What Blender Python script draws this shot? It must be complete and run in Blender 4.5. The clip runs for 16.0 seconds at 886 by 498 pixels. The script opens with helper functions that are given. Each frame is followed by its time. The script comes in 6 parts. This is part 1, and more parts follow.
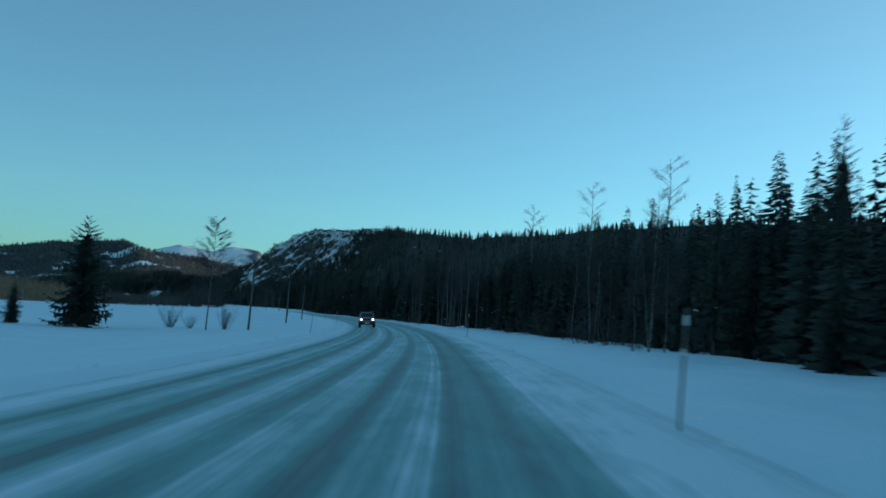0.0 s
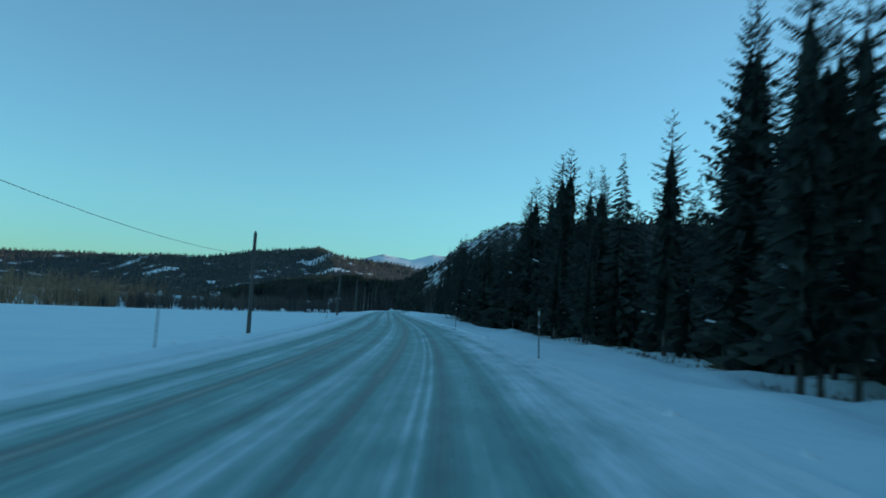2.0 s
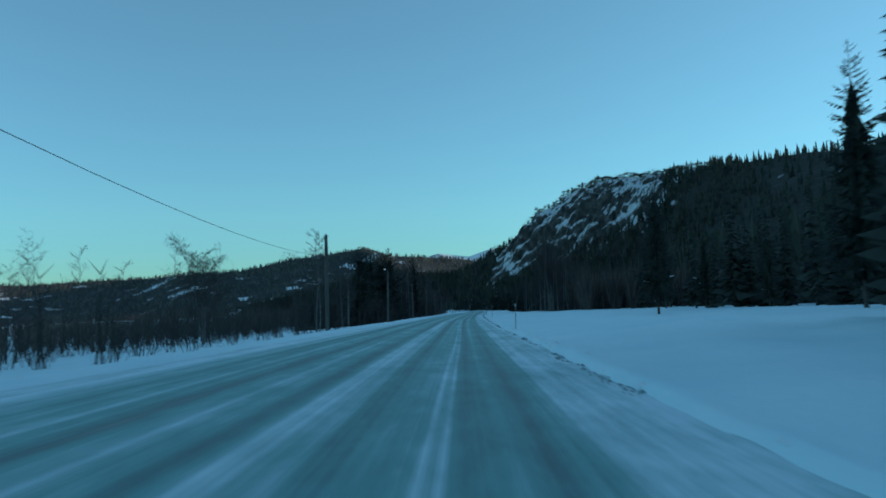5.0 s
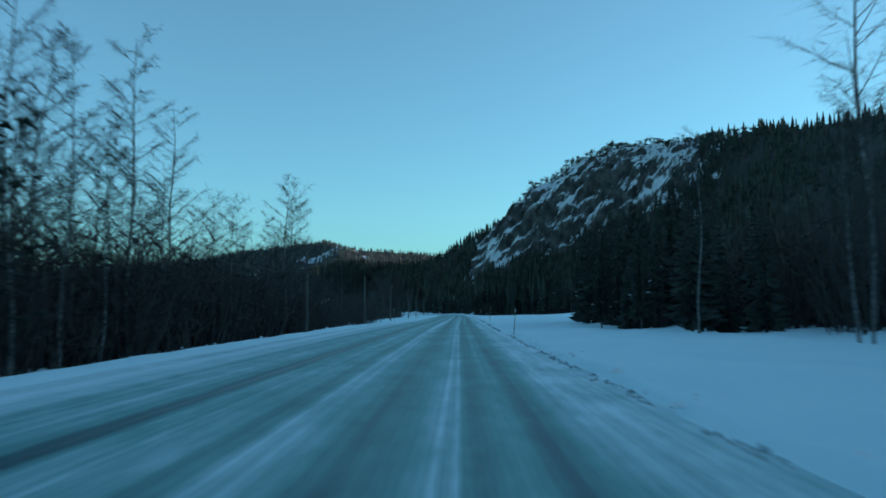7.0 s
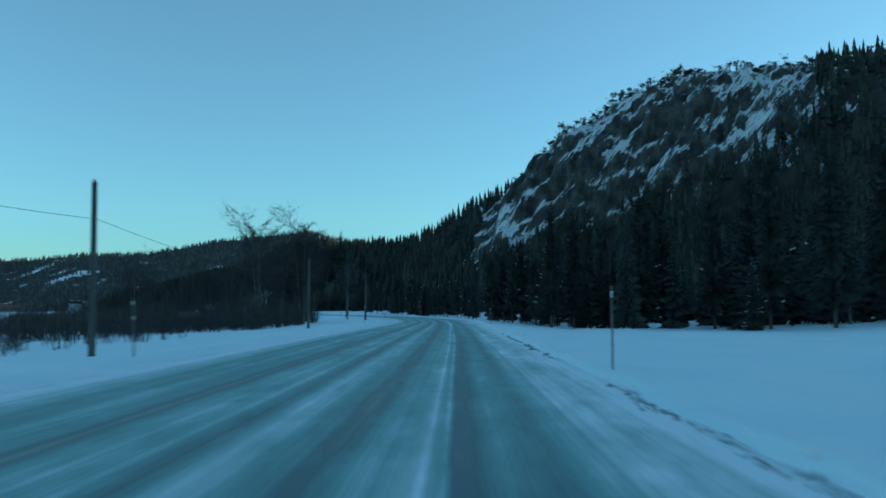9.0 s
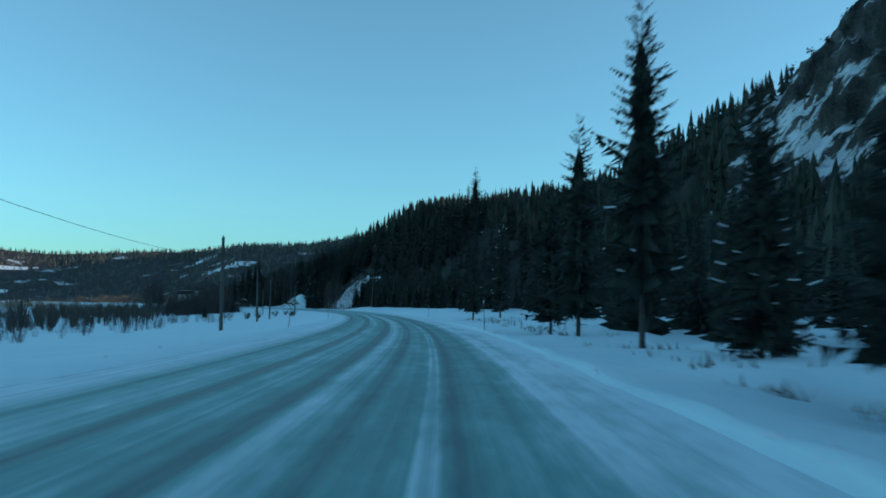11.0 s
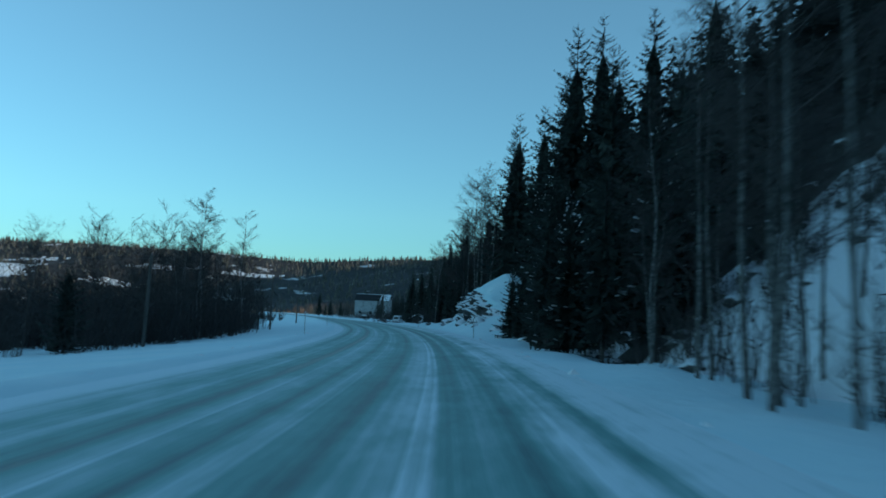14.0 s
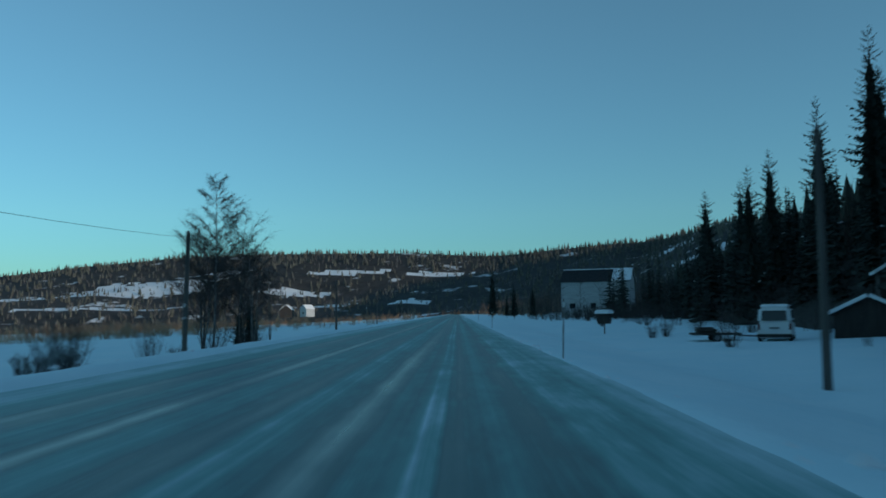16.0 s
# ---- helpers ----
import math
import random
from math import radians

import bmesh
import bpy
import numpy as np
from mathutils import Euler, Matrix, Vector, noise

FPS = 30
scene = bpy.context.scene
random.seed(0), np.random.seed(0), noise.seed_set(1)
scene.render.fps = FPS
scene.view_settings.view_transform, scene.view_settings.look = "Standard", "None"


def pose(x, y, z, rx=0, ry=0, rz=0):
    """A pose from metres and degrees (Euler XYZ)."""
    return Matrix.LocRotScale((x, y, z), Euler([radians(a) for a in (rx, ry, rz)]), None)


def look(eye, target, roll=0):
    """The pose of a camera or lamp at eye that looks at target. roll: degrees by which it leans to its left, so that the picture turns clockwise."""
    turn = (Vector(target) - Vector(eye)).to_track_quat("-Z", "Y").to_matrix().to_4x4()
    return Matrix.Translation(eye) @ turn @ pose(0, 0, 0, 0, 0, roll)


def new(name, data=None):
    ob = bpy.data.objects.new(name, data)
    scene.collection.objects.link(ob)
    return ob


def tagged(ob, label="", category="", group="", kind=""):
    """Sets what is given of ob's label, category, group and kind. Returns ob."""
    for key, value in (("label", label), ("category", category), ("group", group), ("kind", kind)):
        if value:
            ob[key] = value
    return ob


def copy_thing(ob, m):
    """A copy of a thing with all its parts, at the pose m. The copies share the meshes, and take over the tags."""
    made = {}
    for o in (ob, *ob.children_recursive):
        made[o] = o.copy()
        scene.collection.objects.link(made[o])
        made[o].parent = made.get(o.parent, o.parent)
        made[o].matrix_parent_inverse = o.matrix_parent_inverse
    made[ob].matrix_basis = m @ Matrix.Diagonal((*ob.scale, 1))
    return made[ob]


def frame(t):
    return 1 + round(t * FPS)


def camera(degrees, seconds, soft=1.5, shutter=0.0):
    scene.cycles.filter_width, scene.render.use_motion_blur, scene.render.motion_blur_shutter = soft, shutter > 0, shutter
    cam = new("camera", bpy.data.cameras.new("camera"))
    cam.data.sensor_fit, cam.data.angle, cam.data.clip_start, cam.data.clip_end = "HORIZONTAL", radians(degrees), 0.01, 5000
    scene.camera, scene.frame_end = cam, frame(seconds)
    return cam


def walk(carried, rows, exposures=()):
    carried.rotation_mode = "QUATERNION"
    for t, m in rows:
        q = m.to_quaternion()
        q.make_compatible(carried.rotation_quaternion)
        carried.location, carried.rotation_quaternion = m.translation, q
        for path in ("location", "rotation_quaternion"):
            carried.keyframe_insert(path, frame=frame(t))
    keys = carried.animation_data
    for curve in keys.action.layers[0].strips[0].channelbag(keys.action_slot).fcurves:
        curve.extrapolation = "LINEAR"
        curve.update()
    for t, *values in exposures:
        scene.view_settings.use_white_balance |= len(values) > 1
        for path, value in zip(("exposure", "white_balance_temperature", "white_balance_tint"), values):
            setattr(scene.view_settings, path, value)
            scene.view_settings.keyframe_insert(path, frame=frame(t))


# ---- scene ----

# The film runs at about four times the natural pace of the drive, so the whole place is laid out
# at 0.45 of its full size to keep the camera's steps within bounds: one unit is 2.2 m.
V = 38.8          # camera speed
EYE = 0.58        # height of the lens over the road
MOUNT = 1.02      # degrees by which the lens looks left of the car's heading

# t, pitch, roll, yaw
ROWS = [
    (0.0, 5.05, -4.11, -6.97), (0.2, 4.96, -3.93, -5.57), (0.4, 4.88, -3.78, -4.17), (0.6, 4.82, -3.71, -2.75), (0.8, 4.79, -3.73, -1.32),
    (1.0, 4.78, -3.77, 0.12), (1.2, 4.76, -3.83, 1.57), (1.4, 4.73, -3.86, 3.03), (1.6, 4.69, -3.92, 4.52), (1.8, 4.64, -3.94, 6.03),
    (2.0, 4.58, -3.73, 7.54), (2.2, 4.52, -3.00, 9.18), (2.4, 4.48, -2.06, 10.68), (2.6, 4.47, -1.02, 11.73), (2.8, 4.50, 0.01, 12.30),
    (3.0, 4.53, 0.90, 12.59), (3.2, 4.54, 1.34, 12.63), (3.4, 4.54, 1.59, 12.55), (3.6, 4.56, 1.78, 12.50), (3.8, 4.60, 1.93, 12.53),
    (4.0, 4.62, 2.02, 12.54), (4.2, 4.61, 2.07, 12.50), (4.4, 4.59, 2.08, 12.43), (4.6, 4.55, 2.03, 12.32), (4.8, 4.48, 1.94, 12.18),
    (5.0, 4.41, 1.82, 12.01), (5.2, 4.33, 1.67, 11.83), (5.4, 4.25, 1.50, 11.63), (5.6, 4.19, 1.34, 11.41), (5.8, 4.15, 1.17, 11.20),
    (6.0, 4.13, 1.01, 10.98), (6.2, 4.15, 0.88, 10.76), (6.4, 4.20, 0.77, 10.55), (6.6, 4.28, 0.65, 10.34), (6.8, 4.40, 0.53, 10.13),
    (7.0, 4.51, 0.55, 9.95), (7.2, 4.57, 1.03, 9.83), (7.4, 4.61, 1.52, 9.73), (7.6, 4.66, 1.62, 9.61), (7.8, 4.72, 1.29, 9.47),
    (8.0, 4.77, 0.83, 9.37), (8.2, 4.77, 0.39, 9.39), (8.4, 4.76, 0.00, 9.47), (8.6, 4.68, -0.18, 9.57), (8.8, 4.56, -0.13, 9.68),
    (9.0, 4.47, 0.05, 9.79), (9.2, 4.53, 0.44, 9.84), (9.4, 4.60, 0.78, 9.97), (9.6, 4.55, 0.74, 10.08), (9.8, 4.38, 0.29, 10.36),
    (10.0, 4.20, -0.20, 11.30), (10.2, 4.15, -0.49, 13.57), (10.4, 4.10, -0.74, 16.19), (10.6, 4.10, -0.92, 18.69), (10.8, 4.17, -1.02, 20.86),
    (11.0, 4.27, -1.07, 22.80), (11.2, 4.39, -1.10, 24.53), (11.4, 4.53, -1.11, 26.08), (11.6, 4.67, -1.13, 27.49), (11.8, 4.81, -1.16, 28.80),
    (12.0, 4.94, -1.21, 30.00), (12.2, 5.04, -1.32, 31.14), (12.4, 5.11, -1.46, 32.23), (12.6, 5.16, -1.66, 33.23), (12.8, 5.20, -1.90, 34.18),
    (13.0, 5.20, -2.15, 35.19), (13.2, 5.15, -2.39, 36.38), (13.4, 5.09, -2.59, 37.68), (13.6, 5.05, -2.68, 39.09), (13.8, 5.05, -2.67, 40.58),
    (14.0, 5.03, -2.65, 42.13), (14.2, 4.97, -2.76, 43.72), (14.4, 4.89, -2.88, 45.33), (14.6, 4.81, -2.91, 46.95), (14.8, 4.74, -2.84, 48.55),
    (15.0, 4.69, -2.73, 50.10), (15.2, 4.67, -2.72, 51.57), (15.4, 4.66, -2.53, 52.97), (15.6, 4.66, -1.81, 54.28), (15.8, 4.65, -0.58, 55.50),
    (16.0, 4.64, 0.81, 56.70),
]
XY = [
    (0.00, 0.00), (0.98, 7.70), (1.78, 15.42), (2.39, 23.15), (2.80, 30.90), (3.02, 38.66), (3.04, 46.42),
    (2.87, 54.18), (2.50, 61.93), (1.92, 69.66), (1.15, 77.38), (0.15, 85.08), (-1.05, 92.75), (-2.43, 100.38),
    (-3.91, 108.00), (-5.45, 115.61), (-7.01, 123.21), (-8.57, 130.81), (-10.12, 138.41), (-11.66, 146.02), (-13.21, 153.62),
    (-14.76, 161.23), (-16.30, 168.83), (-17.83, 176.44), (-19.34, 184.05), (-20.83, 191.67), (-22.30, 199.29), (-23.74, 206.91),
    (-25.15, 214.54), (-26.54, 222.18), (-27.90, 229.82), (-29.22, 237.46), (-30.52, 245.11), (-31.79, 252.77), (-33.04, 260.43),
    (-34.25, 268.09), (-35.45, 275.76), (-36.63, 283.43), (-37.80, 291.10), (-38.95, 298.78), (-40.08, 306.45), (-41.21, 314.13),
    (-42.34, 321.81), (-43.49, 329.48), (-44.65, 337.15), (-45.83, 344.82), (-47.01, 352.49), (-48.21, 360.16), (-49.43, 367.82),
    (-50.66, 375.49), (-51.97, 383.13), (-53.49, 390.74), (-55.35, 398.28), (-57.55, 405.72), (-60.05, 413.06), (-62.81, 420.32),
    (-65.80, 427.48), (-68.99, 434.55), (-72.36, 441.54), (-75.90, 448.44), (-79.59, 455.27), (-83.42, 462.02), (-87.38, 468.69),
    (-91.46, 475.30), (-95.65, 481.83), (-99.95, 488.29), (-104.37, 494.66), (-108.93, 500.94), (-113.64, 507.11), (-118.50, 513.15),
    (-123.53, 519.07), (-128.71, 524.85), (-134.05, 530.47), (-139.55, 535.95), (-145.20, 541.27), (-150.99, 546.43), (-156.92, 551.44),
    (-162.97, 556.29), (-169.14, 561.00), (-175.41, 565.58), (-181.77, 570.02),
]
cam = camera(58.46, 16.0, soft=1.7, shutter=0.11)
walk(cam, [(r[0], pose(p[0], p[1], EYE, 90 + r[1], r[2], r[3])) for r, p in zip(ROWS, XY)],
     exposures=[(0.0, 0.82), (1.0, 1.02), (2.0, 1.04), (3.0, 0.92), (4.0, 0.84), (6.5, 1.2), (8.0, 1.02), (10.0, 1.28), (13.0, 1.02), (14.0, 1.04), (14.5, 0.92), (15.5, 0.66), (16.0, 0.40)])

# ---------------------------------------------------------------- world and light
SUN_EL, SUN_AZ = 8.0, 65.0     # degrees above the horizon; compass bearing clockwise from +y
world = bpy.data.worlds.new("world")
scene.world = world
world.use_nodes = True
wn, wl = world.node_tree.nodes, world.node_tree.links
sky = wn.new("ShaderNodeTexSky")
sky.sky_type, sky.sun_disc = "NISHITA", False
sky.sun_elevation, sky.sun_rotation = radians(SUN_EL), radians(SUN_AZ)
sky.air_density, sky.dust_density, sky.ozone_density = 1.0, 0.3, 2.0
cool = wn.new("ShaderNodeMix")
cool.data_type, cool.blend_type = "RGBA", "MULTIPLY"
cool.inputs[0].default_value = 1.0
tc, sp, tint = wn.new("ShaderNodeTexCoord"), wn.new("ShaderNodeSeparateXYZ"), wn.new("ShaderNodeValToRGB")
wl.new(tc.outputs["Generated"], sp.inputs[0])
wl.new(sp.outputs[2], tint.inputs[0])
tint.color_ramp.elements.new(0.5)
for k, (p, c) in enumerate(((0.0, (0.29, 0.69, 1.15)), (0.12, (0.44, 0.83, 1.11)), (0.40, (0.64, 0.97, 1.10)))):
    tint.color_ramp.elements[k].position, tint.color_ramp.elements[k].color = p, (*c, 1)
tint.color_ramp.interpolation = "CARDINAL"
wl.new(tint.outputs[0], cool.inputs[7])
wl.new(sky.outputs[0], cool.inputs[6])
wl.new(cool.outputs[2], wn["Background"].inputs[0])
wn["Background"].inputs[1].default_value = 0.12
sun = new("sun", bpy.data.lights.new("sun", "SUN"))
sun.data.energy, sun.data.angle, sun.data.color = 1.6, radians(0.5), (1.0, 0.86, 0.72)
sun_dir = Vector((math.sin(radians(SUN_AZ)) * math.cos(radians(SUN_EL)), math.cos(radians(SUN_AZ)) * math.cos(radians(SUN_EL)), math.sin(radians(SUN_EL))))
sun.matrix_world = look(sun_dir * 200, (0, 0, 0))

# ---------------------------------------------------------------- materials


def material(name, colours, rough=0.8, scale=4.0, fine=40.0, bump=0.2, bump_dist=0.02, metal=0.0, spec=0.3, island=False, stretch=(1, 1, 1), per_object=0.0):
    """Two scales of noise run through a ramp of colours, with a fine relief."""
    m = bpy.data.materials.new(name)
    m.use_nodes = True
    n, l = m.node_tree.nodes, m.node_tree.links
    b = n["Principled BSDF"]
    b.inputs["Roughness"].default_value, b.inputs["Metallic"].default_value = rough, metal
    b.inputs["Specular IOR Level"].default_value = spec
    co = n.new("ShaderNodeTexCoord")
    mp = n.new("ShaderNodeMapping")
    mp.inputs["Scale"].default_value = stretch
    l.new(co.outputs["Object"], mp.inputs[0])
    big, small = n.new("ShaderNodeTexNoise"), n.new("ShaderNodeTexNoise")
    big.inputs["Scale"].default_value, big.inputs["Detail"].default_value = scale, 5
    small.inputs["Scale"].default_value, small.inputs["Detail"].default_value = fine, 4
    l.new(mp.outputs[0], big.inputs[0]), l.new(mp.outputs[0], small.inputs[0])
    mx = n.new("ShaderNodeMath")
    mx.operation = "MULTIPLY_ADD"
    mx.inputs[1].default_value, mx.inputs[2].default_value = 0.35, -0.175
    l.new(small.outputs[0], mx.inputs[0])
    ad = n.new("ShaderNodeMath")
    l.new(big.outputs[0], ad.inputs[0]), l.new(mx.outputs[0], ad.inputs[1])
    last = ad
    if island or per_object:
        geo = n.new("ShaderNodeNewGeometry") if island else n.new("ShaderNodeObjectInfo")
        v = n.new("ShaderNodeMath")
        v.operation = "MULTIPLY_ADD"
        v.inputs[1].default_value = per_object or 0.5
        v.inputs[2].default_value = -0.5 * (per_object or 0.5)
        l.new(geo.outputs["Random Per Island" if island else "Random"], v.inputs[0])
        a2 = n.new("ShaderNodeMath")
        l.new(ad.outputs[0], a2.inputs[0]), l.new(v.outputs[0], a2.inputs[1])
        last = a2
    ramp = n.new("ShaderNodeValToRGB")
    el = ramp.color_ramp.elements
    while len(el) < len(colours):
        el.new(0.5)
    for i, c in enumerate(colours):
        el[i].position = 0.3 + 0.4 * i / max(1, len(colours) - 1)
        el[i].color = (*c, 1)
    l.new(last.outputs[0], ramp.inputs[0])
    l.new(ramp.outputs[0], b.inputs["Base Color"])
    if bump:
        bp = n.new("ShaderNodeBump")
        bp.inputs["Strength"].default_value, bp.inputs["Distance"].default_value = bump, bump_dist
        l.new(ad.outputs[0], bp.inputs["Height"]), l.new(bp.outputs[0], b.inputs["Normal"])
    return m


def road_material():
    """Packed snow and ice; u runs across the road, v along it, so that the tracks follow the bends."""
    m = bpy.data.materials.new("packed_snow_road")
    m.use_nodes = True
    n, l = m.node_tree.nodes, m.node_tree.links
    b = n["Principled BSDF"]
    b.inputs["Specular IOR Level"].default_value = 0.35
    uv = n.new("ShaderNodeUVMap")
    uv.uv_map = "road"
    sep = n.new("ShaderNodeSeparateXYZ")
    l.new(uv.outputs[0], sep.inputs[0])

    def noise_at(sx, sy, detail, rough=0.55):
        mp = n.new("ShaderNodeMapping")
        mp.inputs["Scale"].default_value = (sx, sy, 1)
        l.new(uv.outputs[0], mp.inputs[0])
        t = n.new("ShaderNodeTexNoise")
        t.inputs["Scale"].default_value, t.inputs["Detail"].default_value, t.inputs["Roughness"].default_value = 1.0, detail, rough
        l.new(mp.outputs[0], t.inputs[0])
        return t.outputs[0]

    def math_node(op, a, c=None, d=None):
        q = n.new("ShaderNodeMath")
        q.operation = op
        for i, v in enumerate((a, c, d)):
            if v is None:
                continue
            if isinstance(v, (int, float)):
                q.inputs[i].default_value = v
            else:
                l.new(v, q.inputs[i])
        return q.outputs[0]

    streak = noise_at(1.7, 0.012, 3)        # long tracks
    thin = noise_at(13.0, 0.025, 4)          # narrow ruts
    patch = noise_at(2.2, 0.45, 6, 0.65)
    grain = noise_at(22, 14, 4, 0.7)
    wob = math_node("MULTIPLY_ADD", noise_at(0.25, 0.02, 2), 0.36, -0.18)
    across = math_node("ADD", sep.outputs[0], wob)

    def bands(centres, width):
        total = None
        for c, k in centres:
            d = math_node("ABSOLUTE", math_node("SUBTRACT", across, c))
            g = math_node("MULTIPLY", math_node("SMOOTH_MIN", math_node("MAXIMUM", math_node("SUBTRACT", 1.0, math_node("DIVIDE", d, width)), 0.0), 1.0, 0.1), k)
            total = g if total is None else math_node("ADD", total, g)
        return total
    worn = bands([(-0.53, 0.9), (0.02, 0.7), (0.34, 0.45), (-1.10, 0.6), (-1.74, 1.05), (-2.45, 0.5)], 0.13)
    loose = bands([(-0.12, 0.5), (-0.88, 0.75), (0.66, 0.6), (-1.43, 0.4), (-2.12, 0.5), (-2.95, 0.5), (-3.4, 1.0)], 0.15)
    crest = bands([(-0.07, 1.0), (-0.15, 0.9), (-0.82, 0.45), (-0.93, 0.5), (-1.44, 0.4), (0.60, 0.5), (-2.08, 0.3)], 0.03)
    v = math_node("MULTIPLY_ADD", streak, 0.80, 0.075)
    v = math_node("ADD", v, math_node("MULTIPLY_ADD", thin, 0.34, -0.17))
    v = math_node("ADD", v, math_node("MULTIPLY_ADD", patch, 0.50, -0.25))
    v = math_node("ADD", v, math_node("MULTIPLY_ADD", grain, 0.20, -0.10))
    v = math_node("ADD", v, math_node("MULTIPLY_ADD", noise_at(4.5, 1.6, 5, 0.65), 0.30, -0.15))
    v = math_node("SUBTRACT", v, math_node("MULTIPLY", math_node("MULTIPLY", worn, math_node("MULTIPLY_ADD", noise_at(0.8, 0.03, 4), 2.4, -0.3)), 0.36))
    v = math_node("ADD", v, math_node("MULTIPLY", math_node("MULTIPLY", loose, math_node("MULTIPLY_ADD", noise_at(1.5, 0.06, 4), 2.2, -0.35)), 0.27))
    v = math_node("ADD", v, math_node("MULTIPLY", math_node("MULTIPLY", crest, math_node("MULTIPLY_ADD", patch, 2.0, -0.45)), 0.36))
    mid_road = math_node("MULTIPLY", math_node("GREATER_THAN", sep.outputs[1], 100.0), math_node("LESS_THAN", sep.outputs[1], 385.0))
    fade = math_node("MULTIPLY_ADD", mid_road, 0.18, 0.42)
    ragged = math_node("ADD", across, math_node("MULTIPLY_ADD", patch, 0.7, -0.35))
    verge = math_node("ADD", math_node("MAXIMUM", math_node("SUBTRACT", ragged, fade), 0.0), math_node("MAXIMUM", math_node("SUBTRACT", -2.45, ragged), 0.0))
    v = math_node("ADD", v, math_node("MINIMUM", math_node("MULTIPLY", verge, 0.62), 0.34))
    bare_ice = n.new("ShaderNodeMapRange")      # the last stretch is worn down to dark ice
    bare_ice.inputs[1].default_value, bare_ice.inputs[2].default_value = 585.0, 620.0
    l.new(sep.outputs[1], bare_ice.inputs[0])
    v = math_node("SUBTRACT", v, math_node("MULTIPLY", bare_ice.outputs[0], 0.19))
    ramp = n.new("ShaderNodeValToRGB")
    el = ramp.color_ramp.elements
    el.new(0.5)
    for i, (p, c) in enumerate(((0.20, (0.030, 0.105, 0.115)), (0.46, (0.17, 0.39, 0.37)), (0.84, (0.74, 0.87, 0.91)))):
        el[i].position, el[i].color = p, (*c, 1)
    l.new(v, ramp.inputs[0])
    l.new(ramp.outputs[0], b.inputs["Base Color"])
    l.new(math_node("MULTIPLY_ADD", v, 0.5, 0.35), b.inputs["Roughness"])
    bp = n.new("ShaderNodeBump")
    bp.inputs["Strength"].default_value, bp.inputs["Distance"].default_value = 0.35, 0.02
    l.new(v, bp.inputs["Height"]), l.new(bp.outputs[0], b.inputs["Normal"])
    return m


def rock_material():
    """Dark rock with snow lying on ledges and in diagonal cracks."""
    m = material("cliff_rock", [(0.030, 0.029, 0.029), (0.085, 0.078, 0.073), (0.17, 0.157, 0.146)], 0.85, 0.35, 3.2, 1.0, 0.9)
    n, l = m.node_tree.nodes, m.node_tree.links
    b = n["Principled BSDF"]
    rock = b.inputs["Base Color"].links[0].from_socket
    co = n.new("ShaderNodeTexCoord")
    mp = n.new("ShaderNodeMapping")
    turn = n.new("ShaderNodeMapping")
    turn.inputs["Rotation"].default_value = (0, radians(52), 0)
    mp.inputs["Scale"].default_value = (0.24, 0.5, 1.9)
    l.new(co.outputs["Object"], turn.inputs[0])
    l.new(turn.outputs[0], mp.inputs[0])
    ns = n.new("ShaderNodeTexNoise")
    ns.inputs["Scale"].default_value, ns.inputs["Detail"].default_value, ns.inputs["Roughness"].default_value = 1.0, 12, 0.78
    l.new(mp.outputs[0], ns.inputs[0])
    geo = n.new("ShaderNodeNewGeometry")
    sep = n.new("ShaderNodeSeparateXYZ")
    l.new(geo.outputs["Normal"], sep.inputs[0])
    up = n.new("ShaderNodeMath")
    up.operation = "MULTIPLY_ADD"
    up.inputs[1].default_value = 0.30
    l.new(sep.outputs[2], up.inputs[0]), l.new(ns.outputs[0], up.inputs[2])
    wide = n.new("ShaderNodeTexNoise")
    wide.inputs["Scale"].default_value, wide.inputs["Detail"].default_value = 0.07, 3
    l.new(co.outputs["Object"], wide.inputs[0])
    more = n.new("ShaderNodeMath")
    more.operation = "MULTIPLY_ADD"
    more.inputs[1].default_value = 0.5
    l.new(wide.outputs[0], more.inputs[0]), l.new(up.outputs[0], more.inputs[2])
    cut = n.new("ShaderNodeMapRange")
    cut.interpolation_type = "SMOOTHSTEP"
    cut.inputs[1].default_value, cut.inputs[2].default_value = 0.915, 0.97
    l.new(more.outputs[0], cut.inputs[0])
    mix = n.new("ShaderNodeMix")
    mix.data_type = "RGBA"
    mix.inputs[7].default_value = (0.8, 0.82, 0.84, 1)
    l.new(cut.outputs[0], mix.inputs[0]), l.new(rock, mix.inputs[6]), l.new(mix.outputs[2], b.inputs["Base Color"])
    return m


